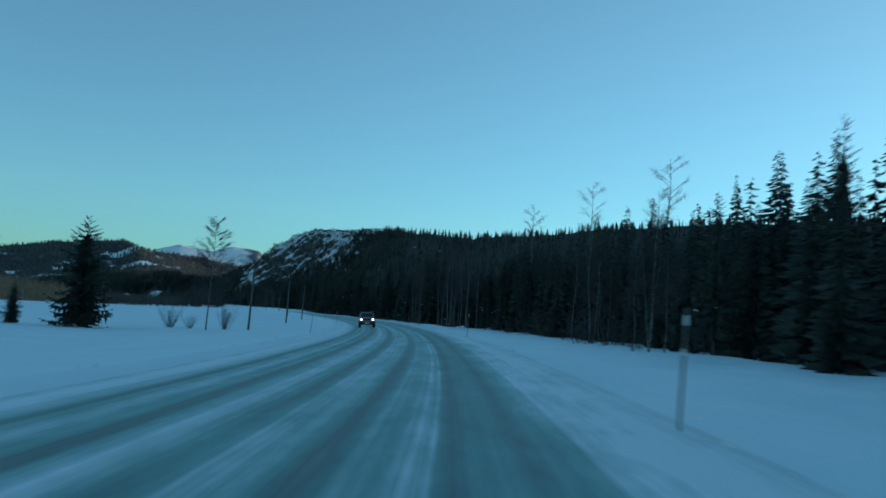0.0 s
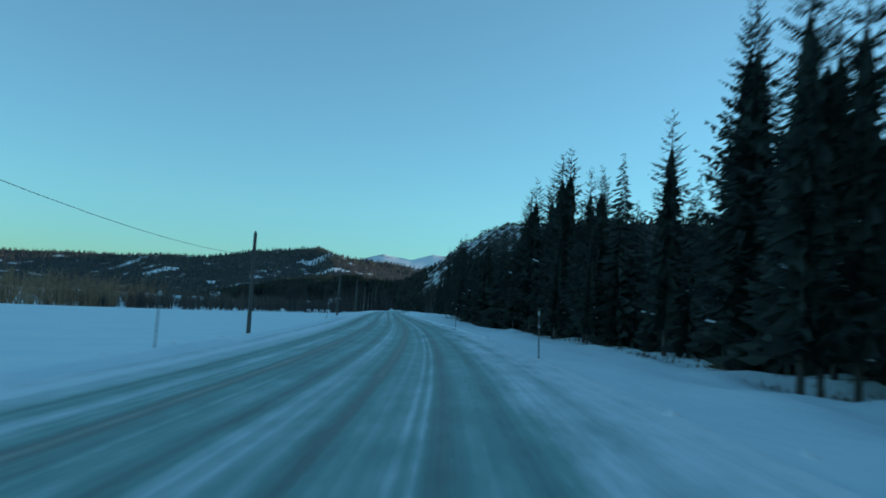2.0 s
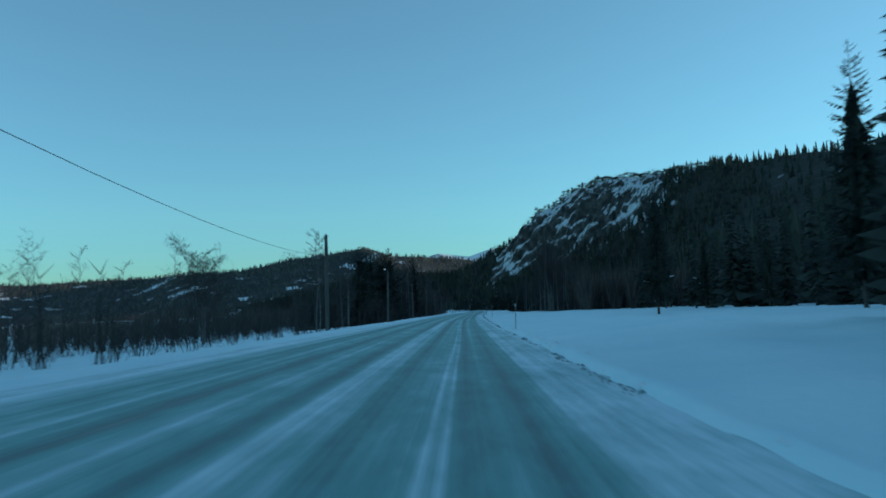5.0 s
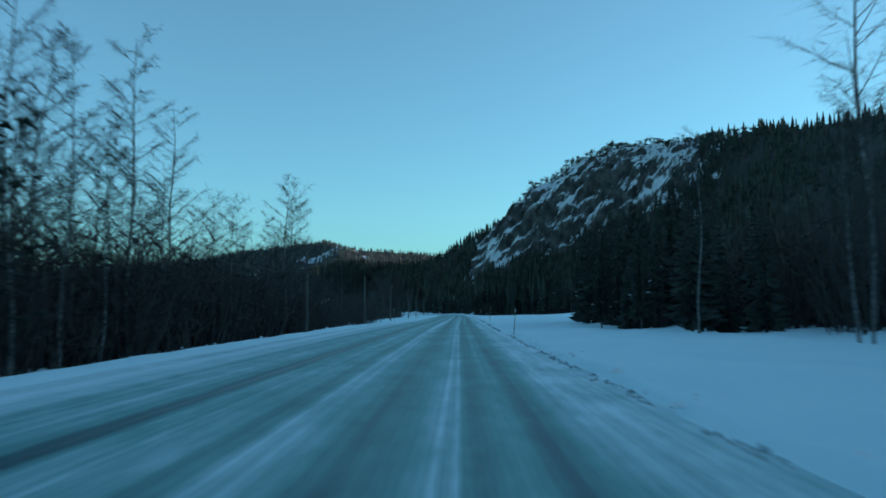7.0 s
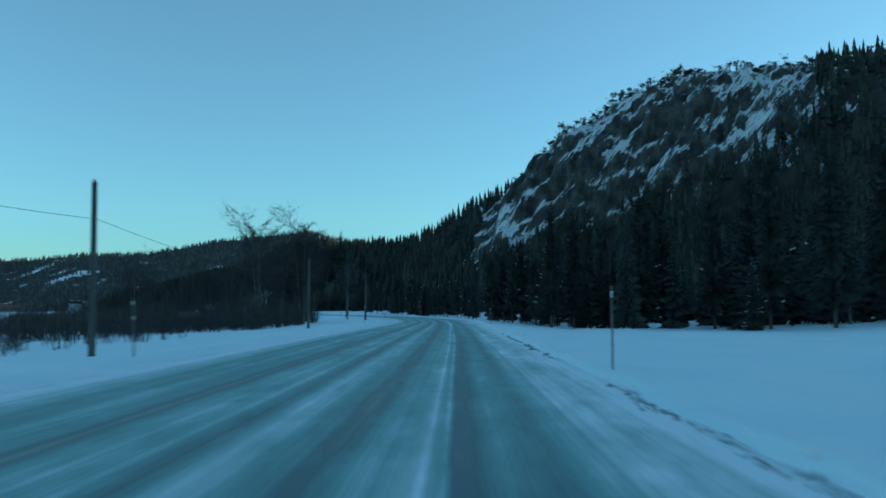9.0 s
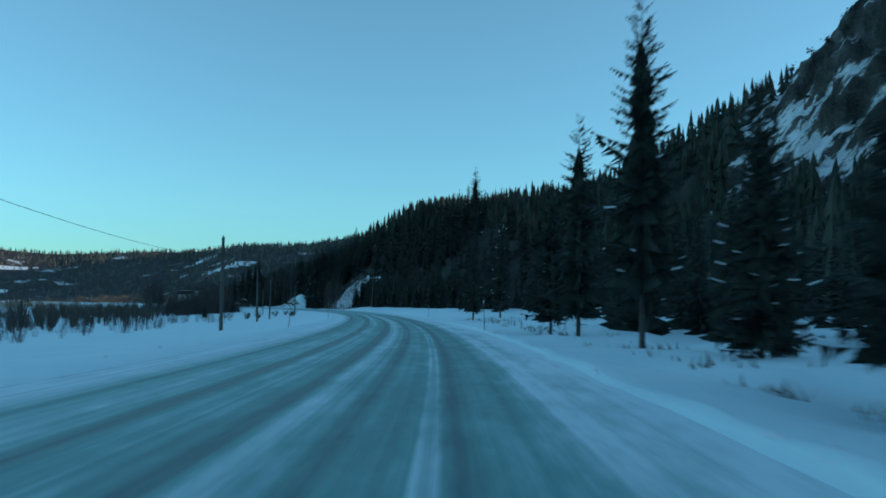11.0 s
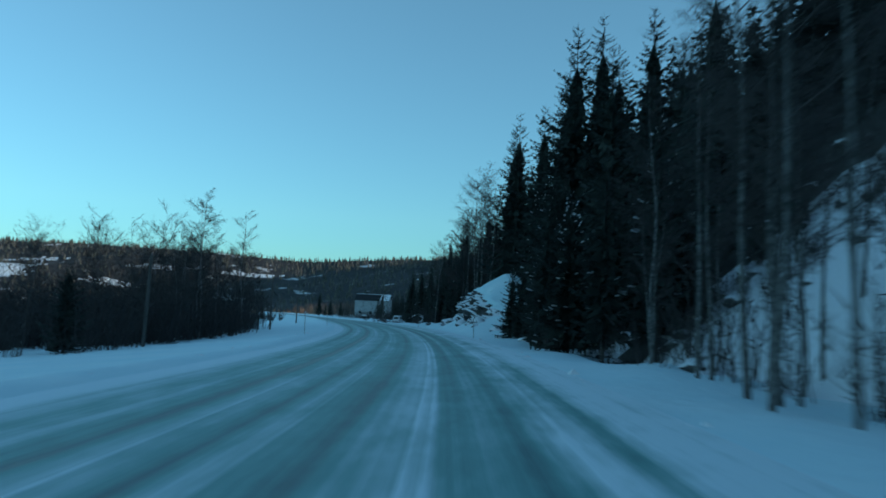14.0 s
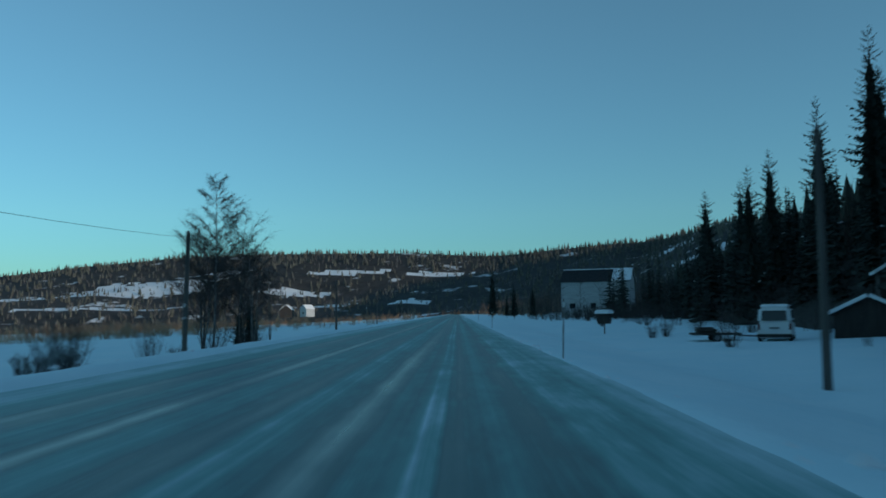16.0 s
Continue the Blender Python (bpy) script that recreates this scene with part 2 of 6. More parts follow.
def floor_material(name, dark, snow, lo, hi, scale):
    """Forest floor: litter and undergrowth with snow between."""
    m = material(name, [dark, tuple(c * 1.7 for c in dark)], 0.95, scale * 4, scale * 30, 0.6, 0.15)
    n, l = m.node_tree.nodes, m.node_tree.links
    b = n["Principled BSDF"]
    base = b.inputs["Base Color"].links[0].from_socket
    co = n.new("ShaderNodeTexCoord")
    ns = n.new("ShaderNodeTexNoise")
    ns.inputs["Scale"].default_value, ns.inputs["Detail"].default_value, ns.inputs["Roughness"].default_value = scale, 7, 0.62
    l.new(co.outputs["Object"], ns.inputs[0])
    cut = n.new("ShaderNodeMapRange")
    cut.inputs[1].default_value, cut.inputs[2].default_value = lo, hi
    l.new(ns.outputs[0], cut.inputs[0])
    mix = n.new("ShaderNodeMix")
    mix.data_type = "RGBA"
    mix.inputs[7].default_value = (*snow, 1)
    l.new(cut.outputs[0], mix.inputs[0]), l.new(base, mix.inputs[6]), l.new(mix.outputs[2], b.inputs["Base Color"])
    return m


SNOW = material("snow", [(0.66, 0.87, 0.92), (0.76, 0.92, 0.95)], 0.75, 0.6, 7.0, 0.5, 0.08, spec=0.25)
SNOW_CAP = material("snow_on_things", [(0.76, 0.79, 0.82), (0.85, 0.87, 0.88)], 0.75, 5.0, 40.0, 0.3, 0.02, spec=0.25)
ROAD = road_material()
ROCK = rock_material()
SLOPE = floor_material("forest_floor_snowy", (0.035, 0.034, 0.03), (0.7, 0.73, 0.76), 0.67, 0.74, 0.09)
NEAR_SLOPE = floor_material("hillside_snow", (0.05, 0.045, 0.04), (0.78, 0.80, 0.83), 0.30, 0.36, 0.5)
HILL = floor_material("far_hillside", (0.034, 0.034, 0.034), (0.70, 0.71, 0.72), 0.60, 0.66, 0.05)
PEAK = floor_material("bare_mountain", (0.10, 0.11, 0.12), (0.8, 0.82, 0.84), 0.40, 0.50, 0.006)
NEEDLE = material("spruce_needles", [(0.020, 0.026, 0.022), (0.034, 0.042, 0.036), (0.052, 0.060, 0.050)], 0.85, 1.5, 12.0, 0, per_object=0.25)
# Paler than the nearer spruces: distance haze is put into the colour.
NEEDLE_HILL_HAZE = material("hillside_spruce_hazed", [(0.07, 0.076, 0.066), (0.10, 0.103, 0.088), (0.13, 0.127, 0.108)], 0.9, 0.1, 2.0, 0, island=True)
NEEDLE_FAR = material("far_spruce", [(0.022, 0.030, 0.024), (0.042, 0.052, 0.040), (0.062, 0.068, 0.053)], 0.9, 0.1, 2.0, 0, island=True)
PINE = material("pine_needles", [(0.030, 0.034, 0.024), (0.055, 0.055, 0.036)], 0.9, 0.1, 2.0, 0, island=True)
BARK = material("spruce_bark", [(0.05, 0.042, 0.036), (0.11, 0.095, 0.085)], 0.9, 6.0, 40.0, 0.8, 0.02, stretch=(1, 1, 0.3))
BIRCH = material("birch_bark", [(0.05, 0.045, 0.04), (0.13, 0.12, 0.115), (0.23, 0.215, 0.205)], 0.8, 9.0, 40.0, 0.4, 0.01, stretch=(0.5, 0.5, 1.6))
TWIG = material("birch_twigs", [(0.045, 0.036, 0.034), (0.085, 0.065, 0.06)], 0.85, 3.0, 20.0, 0, per_object=0.3)
TWIG_FAR = material("far_bare_trees", [(0.055, 0.044, 0.040), (0.10, 0.078, 0.068), (0.15, 0.115, 0.095)], 0.9, 0.05, 1.0, 0, island=True)
# Birch grey, lightened further to stand in for haze over the hills.
TWIG_HILL_HAZE = material("hillside_birches_hazed", [(0.125, 0.12, 0.116), (0.17, 0.163, 0.157), (0.215, 0.206, 0.198)], 0.9, 0.05, 1.0, 0, island=True)
WILLOW = material("rusty_willow", [(0.18, 0.105, 0.065), (0.32, 0.19, 0.115), (0.43, 0.27, 0.165)], 0.9, 0.1, 2.0, 0, island=True)
POLE = material("weathered_pole", [(0.07, 0.06, 0.055), (0.15, 0.13, 0.115)], 0.85, 5.0, 30.0, 0.5, 0.01, stretch=(1, 1, 0.1))
METAL = material("dull_metal", [(0.12, 0.12, 0.13), (0.2, 0.2, 0.21)], 0.5, 6.0, 40.0, 0.1, 0.005, metal=0.7)
BLACK = material("black_rubber", [(0.02, 0.02, 0.02), (0.035, 0.035, 0.035)], 0.8, 8.0, 40.0, 0.2, 0.005)
WIRE = material("wire", [(0.03, 0.03, 0.03), (0.05, 0.05, 0.05)], 0.6, 4.0, 20.0, 0)
STICK = material("stake_wood", [(0.10, 0.085, 0.075), (0.2, 0.17, 0.15)], 0.8, 8.0, 40.0, 0.3, 0.005)
BAND = material("reflector", [(0.6, 0.6, 0.58), (0.75, 0.75, 0.73)], 0.35, 8.0, 40.0, 0)
RED = material("red_stained_boards", [(0.09, 0.018, 0.015), (0.16, 0.03, 0.025)], 0.8, 3.0, 30.0, 0.4, 0.01, stretch=(4, 4, 0.4))
DARK_WOOD = material("dark_boards", [(0.03, 0.026, 0.024), (0.06, 0.05, 0.045)], 0.85, 3.0, 30.0, 0.4, 0.01, stretch=(4, 4, 0.4))
WHITE = material("white_painted_boards", [(0.34, 0.35, 0.35), (0.48, 0.49, 0.49)], 0.7, 3.0, 30.0, 0.3, 0.01, stretch=(0.4, 0.4, 5))
SLATE = material("dark_roof", [(0.018, 0.02, 0.022), (0.035, 0.036, 0.04)], 0.95, 4.0, 30.0, 0.4, 0.01)
CAR_PAINT = material("silver_grey_paint", [(0.22, 0.24, 0.26), (0.27, 0.29, 0.31)], 0.35, 2.0, 30.0, 0, metal=0.5, spec=0.5)
VAN_PAINT = material("white_paint", [(0.6, 0.61, 0.62), (0.72, 0.73, 0.73)], 0.35, 2.0, 30.0, 0, spec=0.5)
BRICK = material("chimney_render", [(0.35, 0.34, 0.33), (0.5, 0.49, 0.48)], 0.9, 6.0, 40.0, 0.4, 0.01)
GLASS = bpy.data.materials.new("window_glass")
GLASS.use_nodes = True
GLASS.node_tree.nodes["Principled BSDF"].inputs["Base Color"].default_value = (0.02, 0.025, 0.03, 1)
GLASS.node_tree.nodes["Principled BSDF"].inputs["Roughness"].default_value = 0.08
LAMP = bpy.data.materials.new("headlight_glow")
LAMP.use_nodes = True
LAMP.node_tree.nodes["Principled BSDF"].inputs["Emission Color"].default_value = (1.0, 0.9, 0.8, 1)
LAMP.node_tree.nodes["Principled BSDF"].inputs["Emission Strength"].default_value = 2.5

# ---------------------------------------------------------------- plan: the road's line and the lie of the land
HEADING = [(r[0] * V, r[3] - MOUNT) for r in ROWS]      # distance along the road, heading in degrees left of +y
BANK = [(r[0] * V, r[2]) for r in ROWS]
STEP = 2.0
S_MIN, S_MAX = -200.0, 1150.0
SS = np.arange(S_MIN, S_MAX + 0.1, STEP)
HH = np.radians(np.interp(SS, [h[0] for h in HEADING], [h[1] for h in HEADING]))
BB = np.tan(-np.radians(np.interp(SS, [-60, -30] + [h[0] for h in BANK] + [640], [0, -4.1] + [h[1] for h in BANK] + [1.5])))
i0 = int(round(-S_MIN / STEP))
CX = np.concatenate([[0], np.cumsum(-np.sin((HH[1:] + HH[:-1]) / 2) * STEP)])
CY = np.concatenate([[0], np.cumsum(np.cos((HH[1:] + HH[:-1]) / 2) * STEP)])
CX, CY = CX - CX[i0], CY - CY[i0]


def place(s, l):
    """Plan position at distance s along the road and l to the right of the camera's line."""
    h = float(np.interp(s, SS, HH))
    return float(np.interp(s, SS, CX)) + l * math.cos(h), float(np.interp(s, SS, CY)) + l * math.sin(h)


def bend_end(x, y):
    """Turns plan positions beyond the second bend from that stretch's own axes into the common ones."""
    c, s_ = math.cos(radians(7.3)), math.sin(radians(7.3))
    dx, dy = x + 78.96, y - 475.95
    return -89.37 + c * dx - s_ * dy, 472.01 + s_ * dx + c * dy


L_AT = [-5.0, -10.0, -20.0, -60.0, -200.0]
LEFT = [  # s, heights at L_AT
    (-200, -0.45, -1.0, -1.2, -1.3, -2.0), (0, -0.45, -1.0, -1.15, -1.3, -2.0), (100, -0.50, -0.8, -1.0, -1.3, -2.0),
    (150, -0.20, -0.45, -0.9, -2.0, -3.0), (200, -0.30, -0.6, -1.0, -2.0, -3.0), (260, -0.32, -0.55, -1.0, -2.0, -3.0), (345, -0.15, -0.40, -0.9, -1.8, -3.0),
    (400, -0.05, -0.35, -0.9, -2.0, -4.0), (500, -0.25, -0.7, -1.5, -2.8, -5.0), (580, -0.35, -0.9, -1.7, -2.8, -6.0),
    (620, -0.36, -0.75, -1.1, -2.2, -6.0), (1150, -0.35, -0.8, -1.2, -3.0, -7.0),
]
R_AT = [4.0, 10.0, 20.0, 32.0, 60.0, 200.0]
RIGHT = [
    (-200, 0.16, 0.25, 0.5, 0.9, 1.5, 4.0), (30, 0.14, 0.22, 0.5, 0.9, 1.5, 4.0), (45, 0.08, 0.16, 0.5, 0.9, 1.5, 4.0), (62, -0.04, 0.02, 0.4, 0.9, 1.6, 4.0), (80, -0.06, 0.02, 0.4, 0.9, 1.6, 4.0), (100, -0.06, 0.0, 0.4, 0.9, 1.6, 4.0),
    (122, -0.06, -0.10, 0.2, 0.8, 1.6, 4.0), (138, 0.0, 0.0, 0.3, 0.8, 1.6, 4.0), (150, 0.15, 0.28, 0.42, 0.6, 1.0, 4.0),
    (170, 0.20, 0.32, 0.42, 0.5, 0.8, 4.0), (215, 0.22, 0.30, 0.40, 0.5, 0.8, 4.0), (245, 0.12, 0.22, 0.3, 0.4, 0.8, 4.0), (290, 0.04, 0.10, 0.2, 0.3, 1.2, 4.0), (308, 0.04, 0.12, 0.3, 0.6, 1.6, 4.0),
    (330, 0.10, 0.24, 0.7, 1.6, 3.0, 4.0), (362, 0.02, 0.10, 0.8, 2.3, 3.4, 4.0), (376, -0.10, -0.16, 0.4, 1.6, 3.0, 4.0), (388, -0.18, -0.30, 0.1, 1.2, 3.0, 4.0), (402, -0.26, -0.34, 0.1, 1.0, 2.5, 4.0),
    (420, -0.12, -0.1, 0.3, 1.0, 2.0, 4.0), (470, 0.2, 0.3, 0.7, 1.0, 2.0, 4.0), (487, 0.50, 0.58, 0.7, 1.0, 2.0, 4.0), (531, 0.52, 0.6, 0.7, 1.0, 2.0, 4.0), (540, 0.05, 0.1, 0.7, 1.0, 2.0, 4.0), (552, -0.10, 0.0, 0.5, 1.0, 2.0, 4.0), (562, -0.12, 0.0, 0.5, 1.0, 2.0, 4.0),
    (567, 0.1, 0.6, 1.0, 1.4, 2.0, 4.0), (573, 1.0, 1.9, 2.1, 2.1, 2.2, 4.0), (580, 1.1, 2.0, 2.2, 2.2, 2.2, 4.0), (586, 0.5, 1.1, 1.6, 1.8, 2.0, 4.0), (593, 0.2, 0.4, 0.8, 1.0, 2.0, 4.0),
    (606, 0.05, 0.1, 0.3, 0.5, 2.0, 4.0), (613, -0.45, -0.35, 0.1, 0.3, 2.0, 4.0), (620, -0.42, -0.28, 0.0, 0.3, 2.0, 4.0), (632, -0.52, -0.36, 0.0, 0.4, 1.0, 4.0), (645, -0.35, -0.25, 0.0, 0.4, 1.0, 4.0), (700, -0.05, 0.0, 0.2, 0.5, 1.0, 4.0), (1150, 0.0, 0.0, 0.2, 0.5, 1.0, 4.0),
]
WOODED = [(40, 160), (386, 476), (548, 610)]      # stretches whose right-hand snow lies in mounds among the trunks
EDGE_L, EDGE_R = -3.25, 1.12


def table(rows, s):
    a = np.array(rows)
    return [float(np.interp(s, a[:, 0], a[:, k])) for k in range(1, a.shape[1])]


def land(s, l):
    """Height of the snow cover at (s, l)."""
    b = float(np.interp(s, SS, BB))
    n = noise.noise((s * 0.11, l * 0.23, 3.1))
    f = noise.noise((s * 0.9, l * 1.4, 8.4)) + 0.6 * noise.noise((s * 2.3, l * 3.0, 5.5))
    if EDGE_L <= l <= EDGE_R:
        return b * l
    if l > 0:
        hs = table(RIGHT, s)
        wob = 0.07 * noise.noise((s * 0.25, 0.0, 6.0)) + 0.07 * noise.noise((s * 1.1, 0.0, 7.0))
        foot = EDGE_R + 0.03 + max(0.0, 0.09 + wob + 0.05 * f)
        xs = [foot, foot + 0.07, foot + 0.26, 2.4] + R_AT
        e = b * EDGE_R
        ridge_h = 0.006 + 0.064 * min(1, max(0, (s - 95) / 15)) * min(1, max(0, (480 - s) / 40))
        zs = [e - 0.01, e + ridge_h * (0.9 + 0.5 * f), e + ridge_h * 0.8 + 0.015 * f, e * 0.6 + 0.4 * hs[0] + 0.04] + hs
        z = float(np.interp(l, xs, zs))
        for w0, w1 in WOODED:
            if w0 < s < w1 and l > 2.2:
                k = min(1, (s - w0) / 6, (w1 - s) / 6) * min(1, (l - 2.2) / 1.2)
                z += k * (0.16 * noise.noise((s * 0.55, l * 0.8, 41.0)) + 0.09 * noise.noise((s * 1.3, l * 1.7, 43.0)))
        z += (0.08 * noise.noise((s * 0.5, l * 0.9, 45.0)) + 0.05 * noise.noise((s * 1.2, l * 1.6, 47.0))) * min(1, max(0, (l - 1.5) * 1.5))
        return z + (0.05 * n + 0.022 * f + 0.05 * noise.noise((s * 0.32, l * 0.55, 14.0))) * min(1, (l - EDGE_R)) + 0.25 * noise.noise((s * 0.03, l * 0.03, 1.0)) * min(1, max(0, (l - 6) / 20))
    hs = table(LEFT, s)
    xs = L_AT[::-1] + [-4.1, -3.7, EDGE_L - 0.12, EDGE_L]
    e = b * EDGE_L
    zs = hs[::-1] + [0.5 * e + 0.5 * hs[0] + 0.05, e + 0.06 + 0.03 * n, e + 0.035 + 0.02 * f, e]
    z = float(np.interp(l, xs, zs))
    return z + (0.04 * n + 0.02 * f) * min(1, (EDGE_L - l)) + 0.3 * noise.noise((s * 0.03, l * 0.03, 1.0)) * min(1, max(0, (-l - 8) / 20))


def mesh_from(name, verts, faces, mat, parent=None, smooth=True, label=""):
    me = bpy.data.meshes.new(name)
    me.from_pydata([tuple(v) for v in verts], [], [tuple(f) for f in faces])
    me.materials.append(mat)
    if smooth:
        me.polygons.foreach_set("use_smooth", [True] * len(me.polygons))
    ob = new(name, me)
    if parent:
        ob.parent = parent
    return tagged(ob, label)


def part(name, bm, mat, parent, label="", smooth=False):
    me = bpy.data.meshes.new(name)
    bm.to_mesh(me)
    bm.free()
    me.materials.append(mat)
    if smooth:
        me.polygons.foreach_set("use_smooth", [True] * len(me.polygons))
    ob = new(name, me)
    ob.parent = parent
    return tagged(ob, label)


def thing(name, label, category, group="", m=None):
    ob = new(name)
    ob.empty_display_size = 0.2
    if m is not None:
        ob.matrix_basis = m
    return tagged(ob, label, category, group)


def grid_faces(nu, nv):
    return [(i * nv + j, i * nv + j + 1, (i + 1) * nv + j + 1, (i + 1) * nv + j) for i in range(nu - 1) for j in range(nv - 1)]


# ground: one sheet laid along the road
g_l = [-600, -400, -250, -160, -110, -80, -60, -45, -35, -28, -22, -17, -13, -10, -8, -6.6, -5.6, -5.0, -4.5, -4.1, -3.85, -3.6, -3.45, -3.32,
       -3.0, -1.5, 0.0, 0.8, 1.05, 1.14, 1.19, 1.24, 1.29, 1.34, 1.4, 1.5, 1.75, 2.1, 2.4, 2.7, 3.0, 3.3, 3.7, 4.1, 4.5, 5.0, 5.6, 6.2, 7.0, 8.5, 11, 14, 18, 23, 28, 33, 40, 50, 65, 85, 120, 170, 250, 400, 600]
g_s = np.concatenate([np.arange(S_MIN, -7, 8.0), np.arange(-6, 660, 0.5), np.arange(660, S_MAX + 1, 10.0)])
verts = []
for s in g_s:
    h, x0, y0 = float(np.interp(s, SS, HH)), float(np.interp(s, SS, CX)), float(np.interp(s, SS, CY))
    for l in g_l:
        inside = EDGE_L + 0.05 < l < EDGE_R - 0.02
        lim = 240.0
        ll = l if l > -lim else -lim - (abs(l) - lim) * 0.02
        verts.append((x0 + ll * math.cos(h), y0 + ll * math.sin(h), land(s, l) - (0.06 if inside else 0.0) - (0.15 if l <= -200 else 0)))
ground = mesh_from("ground", verts, grid_faces(len(g_s), len(g_l)), SNOW)
tagged(ground, "snow-covered roadside, fields and valley floor", "ground", kind="structure")
far = 4200.0
plain = mesh_from("ground", [(-far, -far, -9.0), (far, -far, -9.0), (far, far, -9.0), (-far, far, -9.0)], [(0, 1, 2, 3)], SNOW)
tagged(plain, "snow-covered valley floor running to the distance", "ground", kind="structure")

# road
r_l = np.linspace(EDGE_L - 0.25, EDGE_R + 0.22, 26)
r_s = np.concatenate([np.arange(S_MIN, -10, 8.0), np.arange(-10, 690, 1.0), np.arange(690, 1001, 8.0)])
verts, uvs = [], []
for s in r_s:
    h, x0, y0, b = float(np.interp(s, SS, HH)), float(np.interp(s, SS, CX)), float(np.interp(s, SS, CY)), float(np.interp(s, SS, BB))
    for l in r_l:
        rut = 0.012 * noise.noise((s * 0.05, l * 3.0, 5.0))
        verts.append((x0 + l * math.cos(h), y0 + l * math.sin(h), b * l + 0.004 + rut * (1 if -3.1 < l < 1.0 else 0)))
        uvs.append((l, s))
road = mesh_from("road", verts, grid_faces(len(r_s), len(r_l)), ROAD)
lay = road.data.uv_layers.new(name="road")
idx = np.empty(len(road.data.loops), dtype=np.int32)
road.data.loops.foreach_get("vertex_index", idx)
lay.data.foreach_set("uv", np.array(uvs, dtype=np.float32)[idx].ravel())
tagged(road, "two-lane road of packed snow and ice with wheel tracks", "road", kind="structure")

# ---------------------------------------------------------------- mountain beside the road
PAIRS = [  # foot, crest, crest height, rockiness
    (place(820, 60), place(800, 150), 12, 0), (place(740, 26), place(720, 95), 16, 0), (place(690, 17), place(680, 80), 18, 0),
    (place(660, 13), place(655, 68), 18, 0), (place(625, 10), place(630, 55), 17, 0), (place(598, 5.2), (-129, 557), 15.5, 0),
    (place(577, 4.4), (-121, 550.5), 16, 0), (place(555, 3.4), (-113, 545), 16, 0), (place(530, 5.6), (-100.6, 530), 15, 0),
    (place(505, 8), (-84, 520), 15, 0.2), ((-78, 484), (-59, 522), 27.5, 0.8), ((-72, 480), (-50, 519), 38, 1), ((-62, 474), (-36, 518), 46, 1), ((-50, 468), (-22, 520), 51, 1),
    ((-38, 460), (-8, 522), 53, 1), ((-20, 445), (8, 526), 55, 1), ((0, 425), (30, 528), 57, 0), ((15, 400), (75, 468), 50, 0), ((60, 330), (140, 400), 55, 0),
    ((90, 230), (200, 320), 55, 0), ((105, 120), (260, 240), 52, 0), ((110, 0), (300, 110), 46, 0), ((110, -160), (320, -80), 46, 0), ((100, -400), (320, -350), 50, 0),
]
PROF_ROCK = ([0, 0.35, 0.55, 0.66, 0.78, 0.9, 1.0, 1.25, 1.6], [0, 0.16, 0.34, 0.60, 0.84, 0.96, 1.0, 1.0, 0.9])
PROF_SOFT = ([0, 0.1, 0.25, 0.5, 0.75, 1.0, 1.25, 1.6], [0, 0.13, 0.31, 0.57, 0.81, 1.0, 1.02, 0.95])
m_u = np.concatenate([np.arange(0, 9.4, 0.04), np.arange(9.4, 15.6, 0.016), np.arange(15.6, len(PAIRS) - 0.999, 0.04)])
m_v = np.concatenate([np.arange(0, 0.5, 0.04), np.arange(0.5, 1.0, 0.0125), np.arange(1.0, 1.61, 0.1)])


def mountain_point(u, v):
    i = min(int(u), len(PAIRS) - 2)
    f = u - i
    f = f * f * (3 - 2 * f) * 0.5 + f * 0.5
    a, b = PAIRS[i], PAIRS[i + 1]
    fx, fy = (a[0][k] + (b[0][k] - a[0][k]) * f for k in (0, 1))
    cx, cy = (a[1][k] + (b[1][k] - a[1][k]) * f for k in (0, 1))
    zc, rk = a[2] + (b[2] - a[2]) * f, a[3] + (b[3] - a[3]) * f
    x, y = fx + (cx - fx) * v, fy + (cy - fy) * v
    p = np.interp(v, *PROF_SOFT) * (1 - rk) + np.interp(v, *PROF_ROCK) * rk
    z = -0.35 + zc * float(p)
    amp = min(1.0, v * 4)
    z += amp * (1.6 * noise.noise((x * 0.045, y * 0.045, 2.0)) + 0.35 * noise.noise((x * 0.3, y * 0.3, 4.0)))
    if rk > 0.2 and v > 0.3:
        q = noise.fractal((x * 0.11 + z * 0.10, z * 0.23 - x * 0.25, y * 0.1), 0.9, 2.1, 5)
        w = rk * min(1, (v - 0.3) * 5) * (1 if v < 1 else 0.3)
        c = noise.ridged_multi_fractal((x * 0.13 + z * 0.11, z * 0.32 - x * 0.36, y * 0.12), 0.8, 2.2, 5, 1.0, 2.0) - 1.1
        x, y, z = x - 0.6 * q * w - 0.25 * c * w, y - 2.6 * q * w - 0.8 * c * w, z + 1.1 * q * w + 0.5 * c * w
    return x, y, z, rk


mv, mrk = [], []
for u in m_u:
    for v in m_v:
        x, y, z, rk = mountain_point(u, v)
        mv.append((x, y, z))
        mrk.append(rk)
mf = grid_faces(len(m_u), len(m_v))
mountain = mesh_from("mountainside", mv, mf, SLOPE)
mountain.data.materials.append(ROCK)
mountain.data.materials.append(NEAR_SLOPE)
nv = len(m_v)
slots = []
